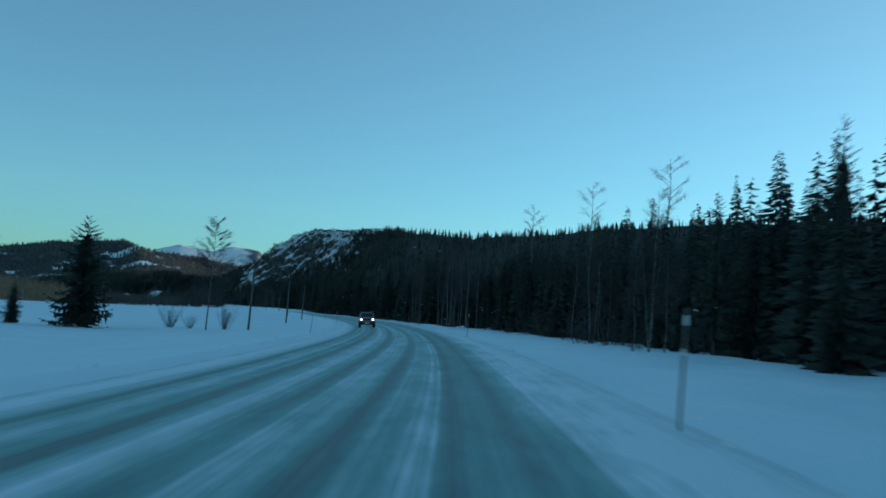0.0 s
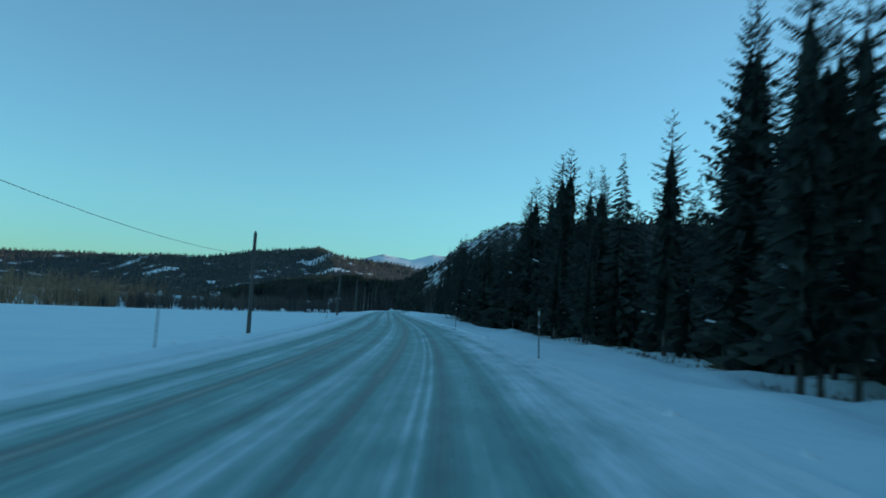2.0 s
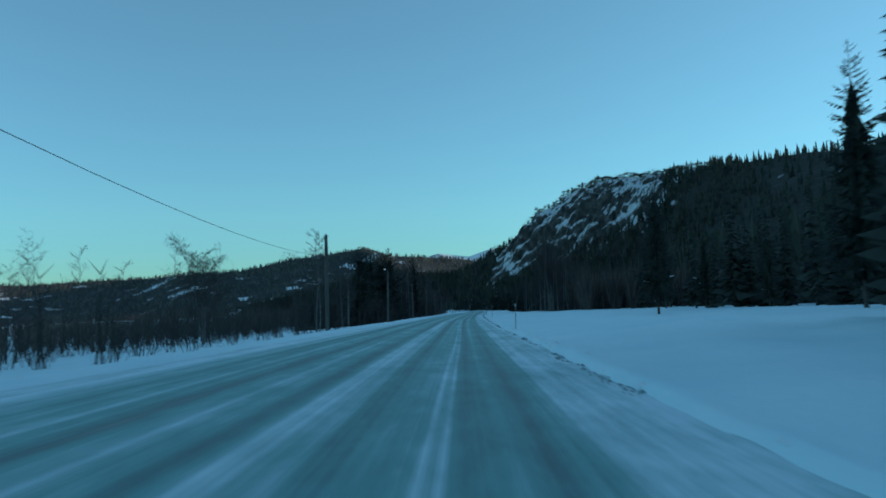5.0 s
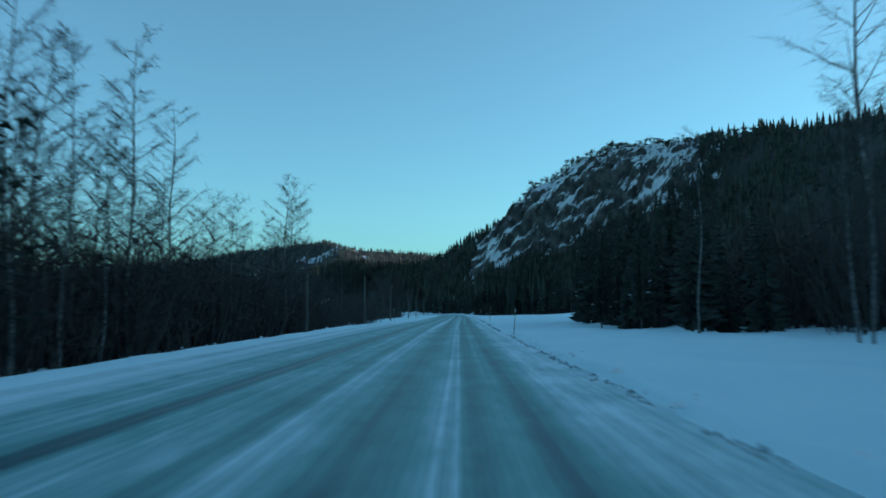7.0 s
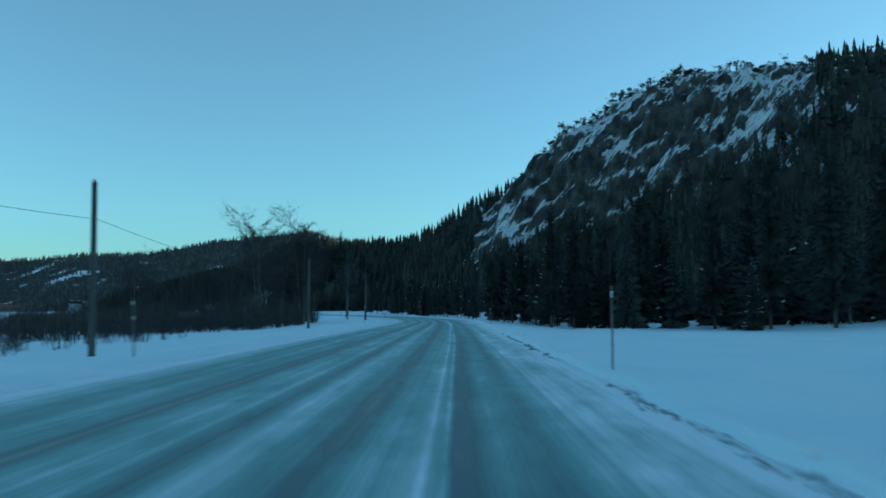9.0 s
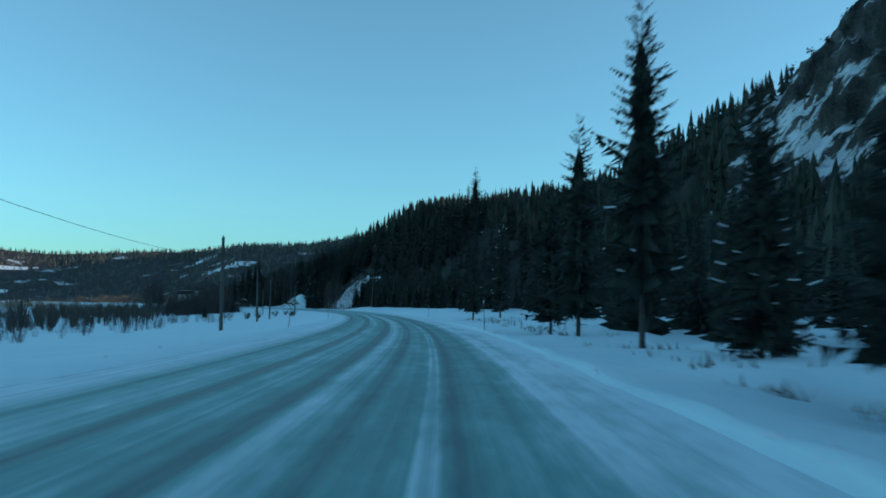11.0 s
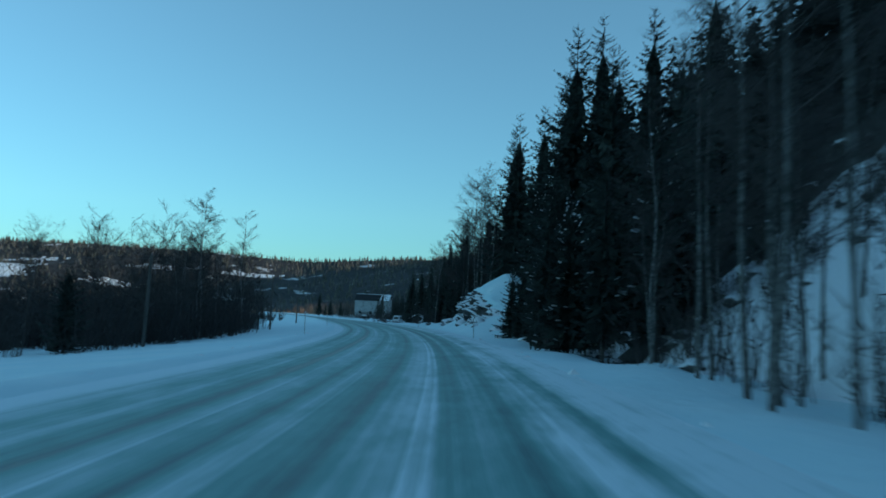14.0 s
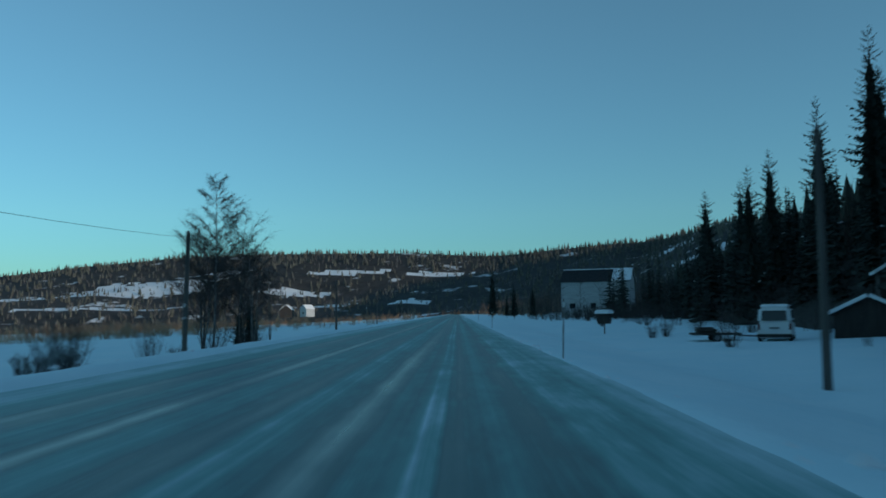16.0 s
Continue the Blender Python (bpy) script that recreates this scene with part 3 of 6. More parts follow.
for f in mf:
    i, j = divmod(f[0], nv)
    u, v = m_u[i], m_v[j]
    edge = 0.06 * noise.noise((u * 3, v * 6, 7.0)) + 0.05 * noise.noise((u * 14, v * 14, 9.0))
    slots.append(1 if 9.8 + edge * 5 < u < 15.3 + edge * 6 and 0.43 + edge + 0.05 * max(0, u - 10.4) < v < 1.0 + edge else 2 if 6.8 + edge < u < 7.45 + edge and v < 0.20 + 1.5 * edge or 5.2 < u <= 6.75 and v < 0.08 + edge else 0)
mountain.data.polygons.foreach_set("material_index", slots)
mountain.data.update()
tagged(mountain, "steep wooded mountainside with a snow-streaked rock face", "mountain", kind="structure")
from mathutils import kdtree
kd = kdtree.KDTree(len(mv))
for i, p in enumerate(mv):
    kd.insert((p[0], p[1], 0), i)
kd.balance()
SX = np.array(CX)
SY = np.array(CY)


def to_road(x, y):
    i = int(np.argmin((SX - x) ** 2 + (SY - y) ** 2))
    h = HH[i]
    dx, dy = x - SX[i], y - SY[i]
    return SS[i] - dx * math.sin(h) + dy * math.cos(h), dx * math.cos(h) + dy * math.sin(h)


def height(x, y, s=None, l=None):
    """Height of the ground or of the mountainside, whichever is higher."""
    if s is None:
        s, l = to_road(x, y)
    z = land(s, l)
    if l > 1.5:
        near = kd.find_n((x, y, 0), 3)
        if near[0][2] < 4:
            w = [1 / (d + 0.05) for _, _, d in near]
            z = max(z, sum(mv[i][2] * k for (_, i, _), k in zip(near, w)) / sum(w))
    return z


# ---------------------------------------------------------------- far hills
CLEARINGS = [  # x, y, half length along the slope, half width: open snowfields on the far hills
    (-693, 685, 42, 20), (-642, 796, 24, 4), (-582, 760, 14, 5), (-540, 785, 12, 7), (-512, 758, 22, 5), (-705, 613, 22, 8), (-640, 648, 50, 5), (-627, 757, 20, 7),
    (-600, 843, 18, 5), (-248, 915, 24, 13), (-220, 858, 17, 7), (-291, 835, 11, 4), (-331, 827, 7, 4), (-464, 897, 20, 5), (-760, 560, 40, 7), (-700, 735, 26, 5), (-400, 850, 16, 5),
]


def clearing(x, y):
    """How far (x, y) lies inside an open snowfield: above zero inside."""
    best = -9.0
    rag = 0.5 * noise.noise((x * 0.05, y * 0.05, 3.0)) + 0.45 * noise.noise((x * 0.16, y * 0.16, 8.0))
    for cx, cy, a, b in CLEARINGS:
        dx, dy = x - cx, y - cy
        if abs(dx) > 80 or abs(dy) > 80:
            continue
        d = Vector((-120 - cx, 420 - cy)).normalized()
        q = 1 - math.hypot((dx * -d.y + dy * d.x) / a, (dx * d.x + dy * d.y) / b)
        best = max(best, q + rag)
    return best


def ridge(name, line, label, mat, depth, seed, floor=-9.5, rough=0.06, fields=False):
    """A range of hills: crest points (x, y, z) and the depth of the slope towards the valley (x, y) = (-120, 420)."""
    vs = []
    nu, nvv = (520, 76) if fields else (160, 26)
    ks = np.linspace(0, len(line) - 1, nu)
    xs, ys, zs = (np.interp(ks, range(len(line)), [p[k] for p in line]) for k in range(3))
    for i in range(nu):
        d = Vector((-120 - xs[i], 420 - ys[i], 0))
        d.normalize()
        for j in range(nvv):
            v = j / (nvv - 1) * 1.5 - 0.5          # below zero: behind the crest
            x, y = xs[i] + d.x * depth * v, ys[i] + d.y * depth * v
            p = 1 - v ** 1.0 * (1.5 - 0.5 * v) if v > 0 else 1 + 0.5 * v
            n1 = noise.fractal((x * 0.006, y * 0.006, seed), 1.0, 2.0, 4)
            vs.append((x, y, floor + (zs[i] - floor) * max(0, p) + zs[i] * rough * 4 * n1 * (0.25 + 0.75 * min(1, abs(v) * 3)) * min(1, (1 - min(v, 1)) * 4)))
    faces = grid_faces(nu, nvv)
    ob = mesh_from(name, vs, faces, mat)
    if fields:
        ob.data.materials.append(SNOW_CAP)
        ob.data.polygons.foreach_set("material_index", [1 if clearing(*vs[f[0]][:2]) > 0 else 0 for f in faces])
        ob.data.update()
    tagged(ob, label, "hill", kind="structure")
    return vs, nu, nvv


WEST = [(-950, 200, 40), (-900, 480, 36), (-845, 610, 33), (-770, 730, 42), (-696, 802, 44), (-602, 897, 40), (-519, 945, 43), (-431, 905, 43), (-380, 920, 45), (-330, 940, 56), (-268, 965, 62),
        (-228, 905, 52), (-165, 960, 50), (-60, 980, 38), (60, 960, 40), (200, 900, 50)]
hill_vs, hill_nu, hill_nv = ridge("hills", WEST, "wooded hills with snowy clearings across the valley", HILL, 260, 3.0, fields=True)
SNOWY = [(-1500, 1900, 30), (-900, 2300, 60), (-600, 2450, 140), (-520, 2500, 172), (-430, 2500, 160), (-370, 2550, 182), (-290, 2560, 175), (-200, 2600, 120), (100, 2700, 60)]
ridge("backdrop", SNOWY, "distant bare snow-covered mountains", PEAK, 500, 5.0, rough=0.02)

# ---------------------------------------------------------------- trees
rng = np.random.default_rng(7)


def tube(vs, fs, pts, radii, sides):
    """Adds a tapering tube along pts."""
    start = len(vs)
    for k, (p, r) in enumerate(zip(pts, radii)):
        p = Vector(p)
        q = Vector(pts[min(k + 1, len(pts) - 1)]) - Vector(pts[max(k - 1, 0)])
        q.normalize()
        a = q.orthogonal().normalized()
        b = q.cross(a)
        for i in range(sides):
            t = 2 * math.pi * i / sides
            vs.append(p + (a * math.cos(t) + b * math.sin(t)) * r)
    for k in range(len(pts) - 1):
        for i in range(sides):
            j = (i + 1) % sides
            fs.append((start + k * sides + i, start + k * sides + j, start + (k + 1) * sides + j, start + (k + 1) * sides + i))


def spruce(h, width, seed, label, snow=0.0, bare=0.12, fine=False, snow_top=1.0):
    """Spruce: tapered trunk and a crown of branches in whorls, each a spine with thin side and hanging twigs."""
    r = random.Random(seed)
    root = thing("spruce_tree", label, "tree", "spruces beside the road")
    vs, fs = [], []
    tube(vs, fs, [(0, 0, -0.4), (0, 0, 0.3), (r.uniform(-.03, .03), r.uniform(-.03, .03), h * 0.5), (0, 0, h)], [0.011 * h, 0.009 * h, 0.006 * h, 0.002], 7)
    for i in range(9):      # dead snags below the crown
        z, a, q = h * bare * r.uniform(0.45, 1.1), r.uniform(0, 6.28), width * r.uniform(0.2, 0.5)
        tube(vs, fs, [(0, 0, z), (q * math.cos(a), q * math.sin(a), z - 0.12 * q)], [0.010, 0.003], 3)
    mesh_from("trunk", vs, fs, BARK, root)
    vs, fs, sv, sf = [], [], [], []
    z = bare * h
    stations = [0.2 + 0.8 * i / (9 if fine else 6) for i in range(10 if fine else 7)]
    while z < h * 0.975:
        k = z / h
        reach = width * (1 - k) ** 0.82 * (0.6 + 0.4 * min(1, (k - bare * 0.6) * 6)) + 0.010 * h
        n = r.choice((5, 6, 6)) if k < 0.85 else 4
        off = r.uniform(0, 6.28)
        for i in range(n):
            if r.random() < 0.05:
                continue
            az = off + 6.283 * i / n + r.uniform(-0.4, 0.4)
            length = reach * (r.uniform(0.7, 1.15) if r.random() < 0.75 else r.uniform(1.1, 1.45))
            slope = -0.46 + 0.95 * k + r.uniform(-0.14, 0.14)
            curl = 0.30 * (1 - k) + 0.08
            ca, sa = math.cos(az), math.sin(az)
            zz = z + r.uniform(-0.012, 0.012) * h

            def at(q, side=0.0, dz=0.0):
                x = length * q
                return (ca * x - sa * side, sa * x + ca * side, zz + length * (slope * q + curl * q * q) + dz)
            b = len(vs)
            w = 0.028 * length
            vs += [at(0.02, w), at(0.02, -w), at(0.6, w * 0.7), at(0.6, -w * 0.7), at(1.04)]
            fs += [(b, b + 1, b + 3, b + 2), (b + 2, b + 3, b + 4)]
            for q in stations:
                q += r.uniform(-0.05, 0.05)
                for side in (1, -1):
                    t = length * (0.40 * (1.12 - q) + 0.05) * r.uniform(0.6, 1.3)
                    b = len(vs)
                    g = 0.045 if fine else 0.06
                    vs += [at(q - g), at(q + g), at(q + 0.55 * t / length, side * t * 0.85, -t * r.uniform(0.15, 0.75))]
                    fs.append((b, b + 1, b + 2))
                if 0.3 < q < 0.95 and r.random() < 0.6:
                    b = len(vs)
                    vs += [at(q - 0.05), at(q + 0.06), at(q + 0.03, r.uniform(-.05, .05) * length, -length * r.uniform(0.10, 0.30) * (1 - 0.5 * k))]
                    fs.append((b, b + 1, b + 2))
            if snow and k < snow_top and r.random() < snow:
                b = len(sv)
                e = 0.018 * h * 0.3
                q0 = r.uniform(0.3, 0.75)
                for q in (q0, q0 + 0.06, q0 + 0.14, q0 + 0.2):
                    w = 0.10 * length * (1.15 - q) * r.uniform(0.4, 1.5)
                    sv += [at(q, w, 0.004), at(q, 0, e + 0.012), at(q, -w, 0.004)]
                for g in range(3):
                    o = b + 3 * g
                    sf += [(o, o + 1, o + 4, o + 3), (o + 1, o + 2, o + 5, o + 4)]
        z += h * r.uniform(0.029, 0.046) * (1.15 - 0.5 * k)
    # dense shaded heart of the crown: ragged stars of hanging twigs round the trunk
    for t in range(22):
        k = bare + (0.80 - bare) * t / 22
        z0, z1 = h * k, h * min(0.88, k + 0.08)
        w = width * (1 - k) ** 0.82 * (0.62 if k < 0.45 else 0.62 - 0.55 * (k - 0.45))
        b = len(vs)
        vs.append((0, 0, z1))
        for i in range(12):
            a = 6.283 * i / 12 + r.uniform(-.2, .2)
            q = w * (r.uniform(0.8, 1.25) if i % 2 else r.uniform(0.25, 0.5))
            vs.append((q * math.cos(a), q * math.sin(a), z0 + r.uniform(-0.03, 0.02) * h))
        fs += [(b, b + 1 + i, b + 1 + (i + 1) % 12) for i in range(12)]
    mesh_from("crown", vs, fs, NEEDLE, root, smooth=False)
    if snow:
        tagged(mesh_from("snow_load", sv, sf, SNOW_CAP, root, label="clumps of snow lying on the branches"), kind="stuff")
    return root


def birch(h, seed, label, spread=0.3, lean=0.03, low=0.3, name="birch_tree", stems=1, dense=1.0):
    """Bare birch: slender trunk, rising limbs and a haze of fine twigs."""
    r = random.Random(seed)
    root = thing(name, label, "tree", "bare birches beside the road")
    tv, tf, cv, cf = [], [], [], []
    for stem in range(stems):
        hh = h * (1 if stem == 0 else r.uniform(0.7, 0.95))
        ax, ay = r.uniform(-lean, lean) + (0 if stems == 1 else r.uniform(-.12, .12)), r.uniform(-lean, lean) + (0 if stems == 1 else r.uniform(-.12, .12))
        bend = [r.uniform(-0.012, 0.012) * h for _ in range(4)]

        def trunk(q):
            return Vector((ax * hh * q + bend[0] * math.sin(q * 5) + bend[1] * math.sin(q * 9), ay * hh * q + bend[2] * math.sin(q * 4) + bend[3] * math.sin(q * 8), hh * q - (0.3 if q == 0 else 0)))
        qs = [0, 0.05, 0.15, 0.3, 0.45, 0.6, 0.75, 0.88, 1.0]
        tube(tv, tf, [trunk(q) for q in qs], [0.0066 * hh * (1 - 0.93 * q) + 0.003 for q in qs], 6)
        limbs = int((26 if stems == 1 else 13) * min(dense, 1.3))
        twigs = int(8 * dense)
        for i in range(limbs):
            q = low + (0.98 - low) * (i + r.random()) / limbs
            p = trunk(q)
            az = r.uniform(0, 6.28)
            up = r.uniform(0.6, 1.1)
            length = hh * spread * (1.15 - 0.8 * q) * r.uniform(0.55, 1.1) * (0.6 + 0.4 * min(1, (q - low) * 5))
            d = Vector((math.cos(az), math.sin(az), up)).normalized()
            pts = [p, p + d * length * 0.35, p + d * length * 0.7 + Vector((0, 0, 0.05 * length)), p + d * length + Vector((0, 0, 0.06 * length))]
            tube(cv, cf, pts, [0.0035 * hh * (1.15 - q), 0.0025 * hh * (1.15 - q), 0.0016 * hh * (1.2 - q), 0.002], 3)
            for j in range(twigs):
                w = 0.2 + 0.8 * (j + r.random()) / twigs
                a = pts[0].lerp(pts[3], w)
                az2 = az + r.choice((-1, 1)) * r.uniform(0.3, 1.2)
                d2 = Vector((math.cos(az2), math.sin(az2), r.uniform(0.15, 1.0))).normalized()
                l2 = length * r.uniform(0.22, 0.5)
                e = a + d2 * l2
                sd = d2.orthogonal().normalized() * (0.0045 if l2 > 0.3 else 0.0035)
                b = len(cv)
                cv += [a - sd, a + sd, e]
                cf.append((b, b + 1, b + 2))
                for k in range(twigs):
                    f = a.lerp(e, 0.1 + 0.9 * (k + r.random()) / twigs)
                    d3 = (d2 * 0.6 + Vector((r.uniform(-1, 1), r.uniform(-1, 1), r.uniform(-0.9, 0.6)))).normalized()
                    l3 = l2 * r.uniform(0.35, 1.0)
                    s3 = d3.orthogonal().normalized() * 0.0055
                    b = len(cv)
                    cv += [f - s3, f + s3, f + d3 * l3]
                    cf.append((b, b + 1, b + 2))
    mesh_from("trunk", tv, tf, BIRCH, root)
    mesh_from("crown", cv, cf, TWIG, root, smooth=False, label="leafless fine twigs")
    return root


def bush(h, seed, label):
    """Leafless shrub of many thin stems."""
    r = random.Random(seed)
    root = thing("bush", label, "bush", "bare shrubs beside the road")
    vs, fs = [], []
    for i in range(40):
        az, out = r.uniform(0, 6.28), r.uniform(0.1, 0.85)
        hh = h * r.uniform(0.5, 1.05)
        a = Vector((r.uniform(-.1, .1) * h, r.uniform(-.1, .1) * h, -0.1))
        e = a + Vector((math.cos(az) * out * hh * 0.7, math.sin(az) * out * hh * 0.7, hh))
        m = a.lerp(e, 0.5) + Vector((math.cos(az), math.sin(az), 0)) * 0.05 * hh
        tube(vs, fs, [a, m, e], [0.009, 0.006, 0.002], 3)
        for k in range(7):
            f = m.lerp(e, r.random())
            d = Vector((r.uniform(-1, 1), r.uniform(-1, 1), r.uniform(0.3, 1.3))).normalized()
            sd = d.orthogonal().normalized() * 0.004
            b = len(vs)
            vs += [f - sd, f + sd, f + d * hh * r.uniform(0.15, 0.35)]
            fs.append((b, b + 1, b + 2))
    mesh_from("crown", vs, fs, TWIG, root, smooth=False)
    return root


used = set()


def plant(kind, s=0.0, l=0.0, size=1.0, xy=None, sink=0.03):
    """Puts a tree of that kind at (s, l); the first one planted is the original."""
    x, y = xy or place(s, l)
    z = height(x, y, None if xy else s, None if xy else l) - sink
    r = random.Random(int(x * 100) * 7919 + int(y * 100))
    m = Matrix.Translation((x, y, z)) @ Matrix.Rotation(r.uniform(0, 6.28), 4, "Z") @ Matrix.Diagonal((size * r.uniform(0.92, 1.08), size * r.uniform(0.92, 1.08), size, 1))
    if kind.name not in used:
        used.add(kind.name)
        kind.matrix_basis = m
        return kind
    return copy_thing_scaled(kind, m)


def copy_thing_scaled(ob, m):
    c = copy_thing(ob, Matrix.Identity(4))
    c.matrix_basis = m
    return c


SPRUCE = [
    spruce(8.2, 1.35, 11, "tall dark green spruce on the forest edge", snow=0.07, snow_top=0.4),
    spruce(7.4, 1.05, 12, "slender dark green spruce on the forest edge", snow=0.07, snow_top=0.4),
    spruce(8.8, 1.55, 13, "large broad dark green spruce on the forest edge", snow=0.07, snow_top=0.4),
    spruce(6.2, 1.15, 14, "mid-sized dark green spruce on the forest edge", snow=0.07, snow_top=0.4),
    spruce(3.6, 0.95, 15, "young dark green spruce standing in snow", bare=0.05),
]
SPRUCE.append(spruce(5.4, 1.75, 16, "broad dark spruce with branches to the ground, standing in snow", bare=0.04))
NEAR_SPRUCE = [spruce(7.8, 1.15, 17, "tall dense dark spruce at the edge of the clearing", fine=True), spruce(6.4, 1.3, 18, "dense dark spruce close to the road", fine=True, bare=0.2, snow=0.05, snow_top=0.5)]
SNOWY_SPRUCE = [
    spruce(7.6, 1.35, 21, "dark green spruce with snow on its branches", snow=0.35, fine=True, bare=0.17),
    spruce(5.4, 1.25, 22, "mid-sized spruce with snow-laden branches", snow=0.45, bare=0.06, fine=True),
]
BIRCHES = [
    birch(6.2, 31, "bare birch with pale trunk and fine twigs"),
    birch(7.2, 32, "tall bare birch with pale slender trunk", spread=0.22),
    birch(5.4, 33, "bare birch with several pale stems", stems=3),
    birch(4.6, 34, "small bare birch with fine twigs", spread=0.34),
    birch(6.6, 35, "bare birch leaning on the forest edge", lean=0.12, spread=0.24),
]
BROAD = birch(5.6, 36, "broad bare deciduous tree with many limbs", spread=0.46, low=0.2, stems=5, dense=1.25, name="deciduous_tree")
FIELD_TREE = birch(6.0, 39, "bare deciduous tree with a full oval crown in a snowy field", spread=0.27, low=0.24, dense=1.6, name="deciduous_tree")
BUSH = [bush(1.2, 41, "leafless brown shrub standing in snow"), bush(0.7, 42, "small leafless shrub standing in snow")]


thicket = []


def wood(kinds, s0, s1, l0, l1, count, lo=0.75, hi=1.1, row=0.0):
    """Scatters trees over a stretch of the road's side; row: share of them that stand along the edge l0."""
    r = random.Random(int(s0 * 31 + s1 * 17 + l0 * 101 + l1 * 57) + count)
    for _ in range(count):
        s = r.uniform(s0, s1)
        l = l0 + abs(r.gauss(0, 0.35)) * (1 if l1 > l0 else -1) if r.random() < row else r.uniform(l0, l1)
        kind, size = kinds[r.randrange(len(kinds))], r.uniform(lo, hi)
        if abs(l) > 9.3 and kind in BIRCHES:
            x, y = place(s, l)
            thicket.append((x, y, height(x, y, s, l) - 0.05, 6.0 * size))
        else:
            plant(kind, s, l, size)


# right-hand forest, from the start to the clearing
wood(SPRUCE[:4], 0, 30, 5.6, 9, 7, 0.38, 0.55)
wood(SPRUCE[:4], 30, 41, 5.8, 8.5, 12, 0.36, 0.48)
wood(SPRUCE[:4], 41, 50, 5.4, 8.5, 9, 0.5, 0.64)
for s, l, k in ((41, 6.4, 0.92), (44.5, 7.0, 0.85), (47, 6.2, 0.8)):
    plant(BIRCHES[1], s, l, k)
for s, l, k in ((86.5, 5.8, 0.8), (88, 5.2, 0.72), (90, 4.9, 0.72), (92, 5.6, 0.78), (94.5, 5.0, 0.74)):
    plant(SPRUCE[int(rng.integers(3))], s, l, k)
wood(SPRUCE[:4], 45, 64, 4.8, 8, 14, 0.42, 0.6)
wood(BIRCHES, 15, 40, 4.8, 7, 9, 0.45, 0.6)
for s, l, top in ((40.8, 9.5, 8.3), (35.9, 11.8, 8.9), (34.0, 10.6, 7.0)):
    plant(BIRCHES[1], s, l, (top - land(s, l)) / 7.2)
plant(BIRCHES[4], 49.0, 4.5, 0.86)
wood(BIRCHES[:2] + BIRCHES[4:], 46, 58, 3.6, 5, 11, 0.7, 0.92)
wood(BIRCHES[:2], 64, 69, 3.5, 4.2, 5, 0.62, 0.75)
wood(SPRUCE[:3], 64, 72, 4.2, 6.5, 10, 0.6, 0.8)
wood(SPRUCE[:4], 72, 104, 4.0, 6.5, 18, 0.5, 0.7, row=0.5)
wood(SPRUCE[:4], 104, 146, 4.0, 6.5, 30, 0.48, 0.66, row=0.5)
plant(SPRUCE[1], 130.2, 4.6, 0.82)
for s, l, k in ((163.8, 5.15, 0.98), (165, 6.5, 0.95), (162.6, 6.2, 0.9)):
    plant(NEAR_SPRUCE[0], s, l, k)
plant(SPRUCE[4], 174, 8.0, 0.46)
for s, l, k in ((146, 5.7, 0.92), (148, 5.0, 0.95), (150.5, 5.6, 1.0), (153, 5.2, 0.95), (155.5, 5.9, 1.0), (157.5, 5.3, 0.92)):
    plant(NEAR_SPRUCE[0], s, l, k)
# clump beyond the clearing
for s, l, k in ((197, 6.2, 0.74), (198, 7.0, 0.84), (199, 7.9, 0.9), (200, 8.9, 0.95), (201, 10.2, 0.95), (203, 8.2, 0.9), (204, 6.8, 0.8), (199.5, 11.2, 0.85), (202, 11.8, 0.88), (200.5, 9.6, 0.92)):
    plant(SPRUCE[0 if k < 1 else 2], s, l, k)
wood(SPRUCE[:4], 212, 254, 7, 14, 6, 0.5, 0.8)
# thicket and spruces up to the open field
wood(BIRCHES, 262, 277, 7.0, 10.5, 24, 0.8, 1.12)
wood(BIRCHES[:2], 264, 274, 6.6, 8.5, 18, 0.8, 1.05)
wood(BIRCHES[2:4], 279, 300, 6.0, 12, 8, 0.45, 0.65)
wood(BIRCHES[:2], 276, 286, 5.4, 7.5, 6, 0.45, 0.6)
plant(SPRUCE[2], 525, 17.0, 1.15)
plant(BIRCHES[1], 288.3, 5.0, 0.6)
for s, l, k in ((297, 4.5, 0.36), (299, 5.0, 0.42), (294.5, 5.2, 0.45), (304, 5.0, 0.42), (306, 5.4, 0.5), (308, 6.2, 0.55), (302.5, 5.6, 0.5), (309.5, 7.2, 0.55), (307, 7.0, 0.6)):
    plant(SPRUCE[0], s, l, k)
for s, l, k in ((287.5, 8.2, 1.4), (301.5, 8.4, 0.7), (303, 7.4, 0.7), (305, 8.8, 0.75), (307, 9.6, 0.75), (296, 9.5, 0.6), (292, 10.5, 0.5)):
    plant(BIRCHES[0] if s < 290 else SPRUCE[int(rng.integers(4))], s, l, k)
wood(SPRUCE[:4] + SNOWY_SPRUCE[1:], 299, 309, 6.2, 14, 16, 0.5, 0.7)
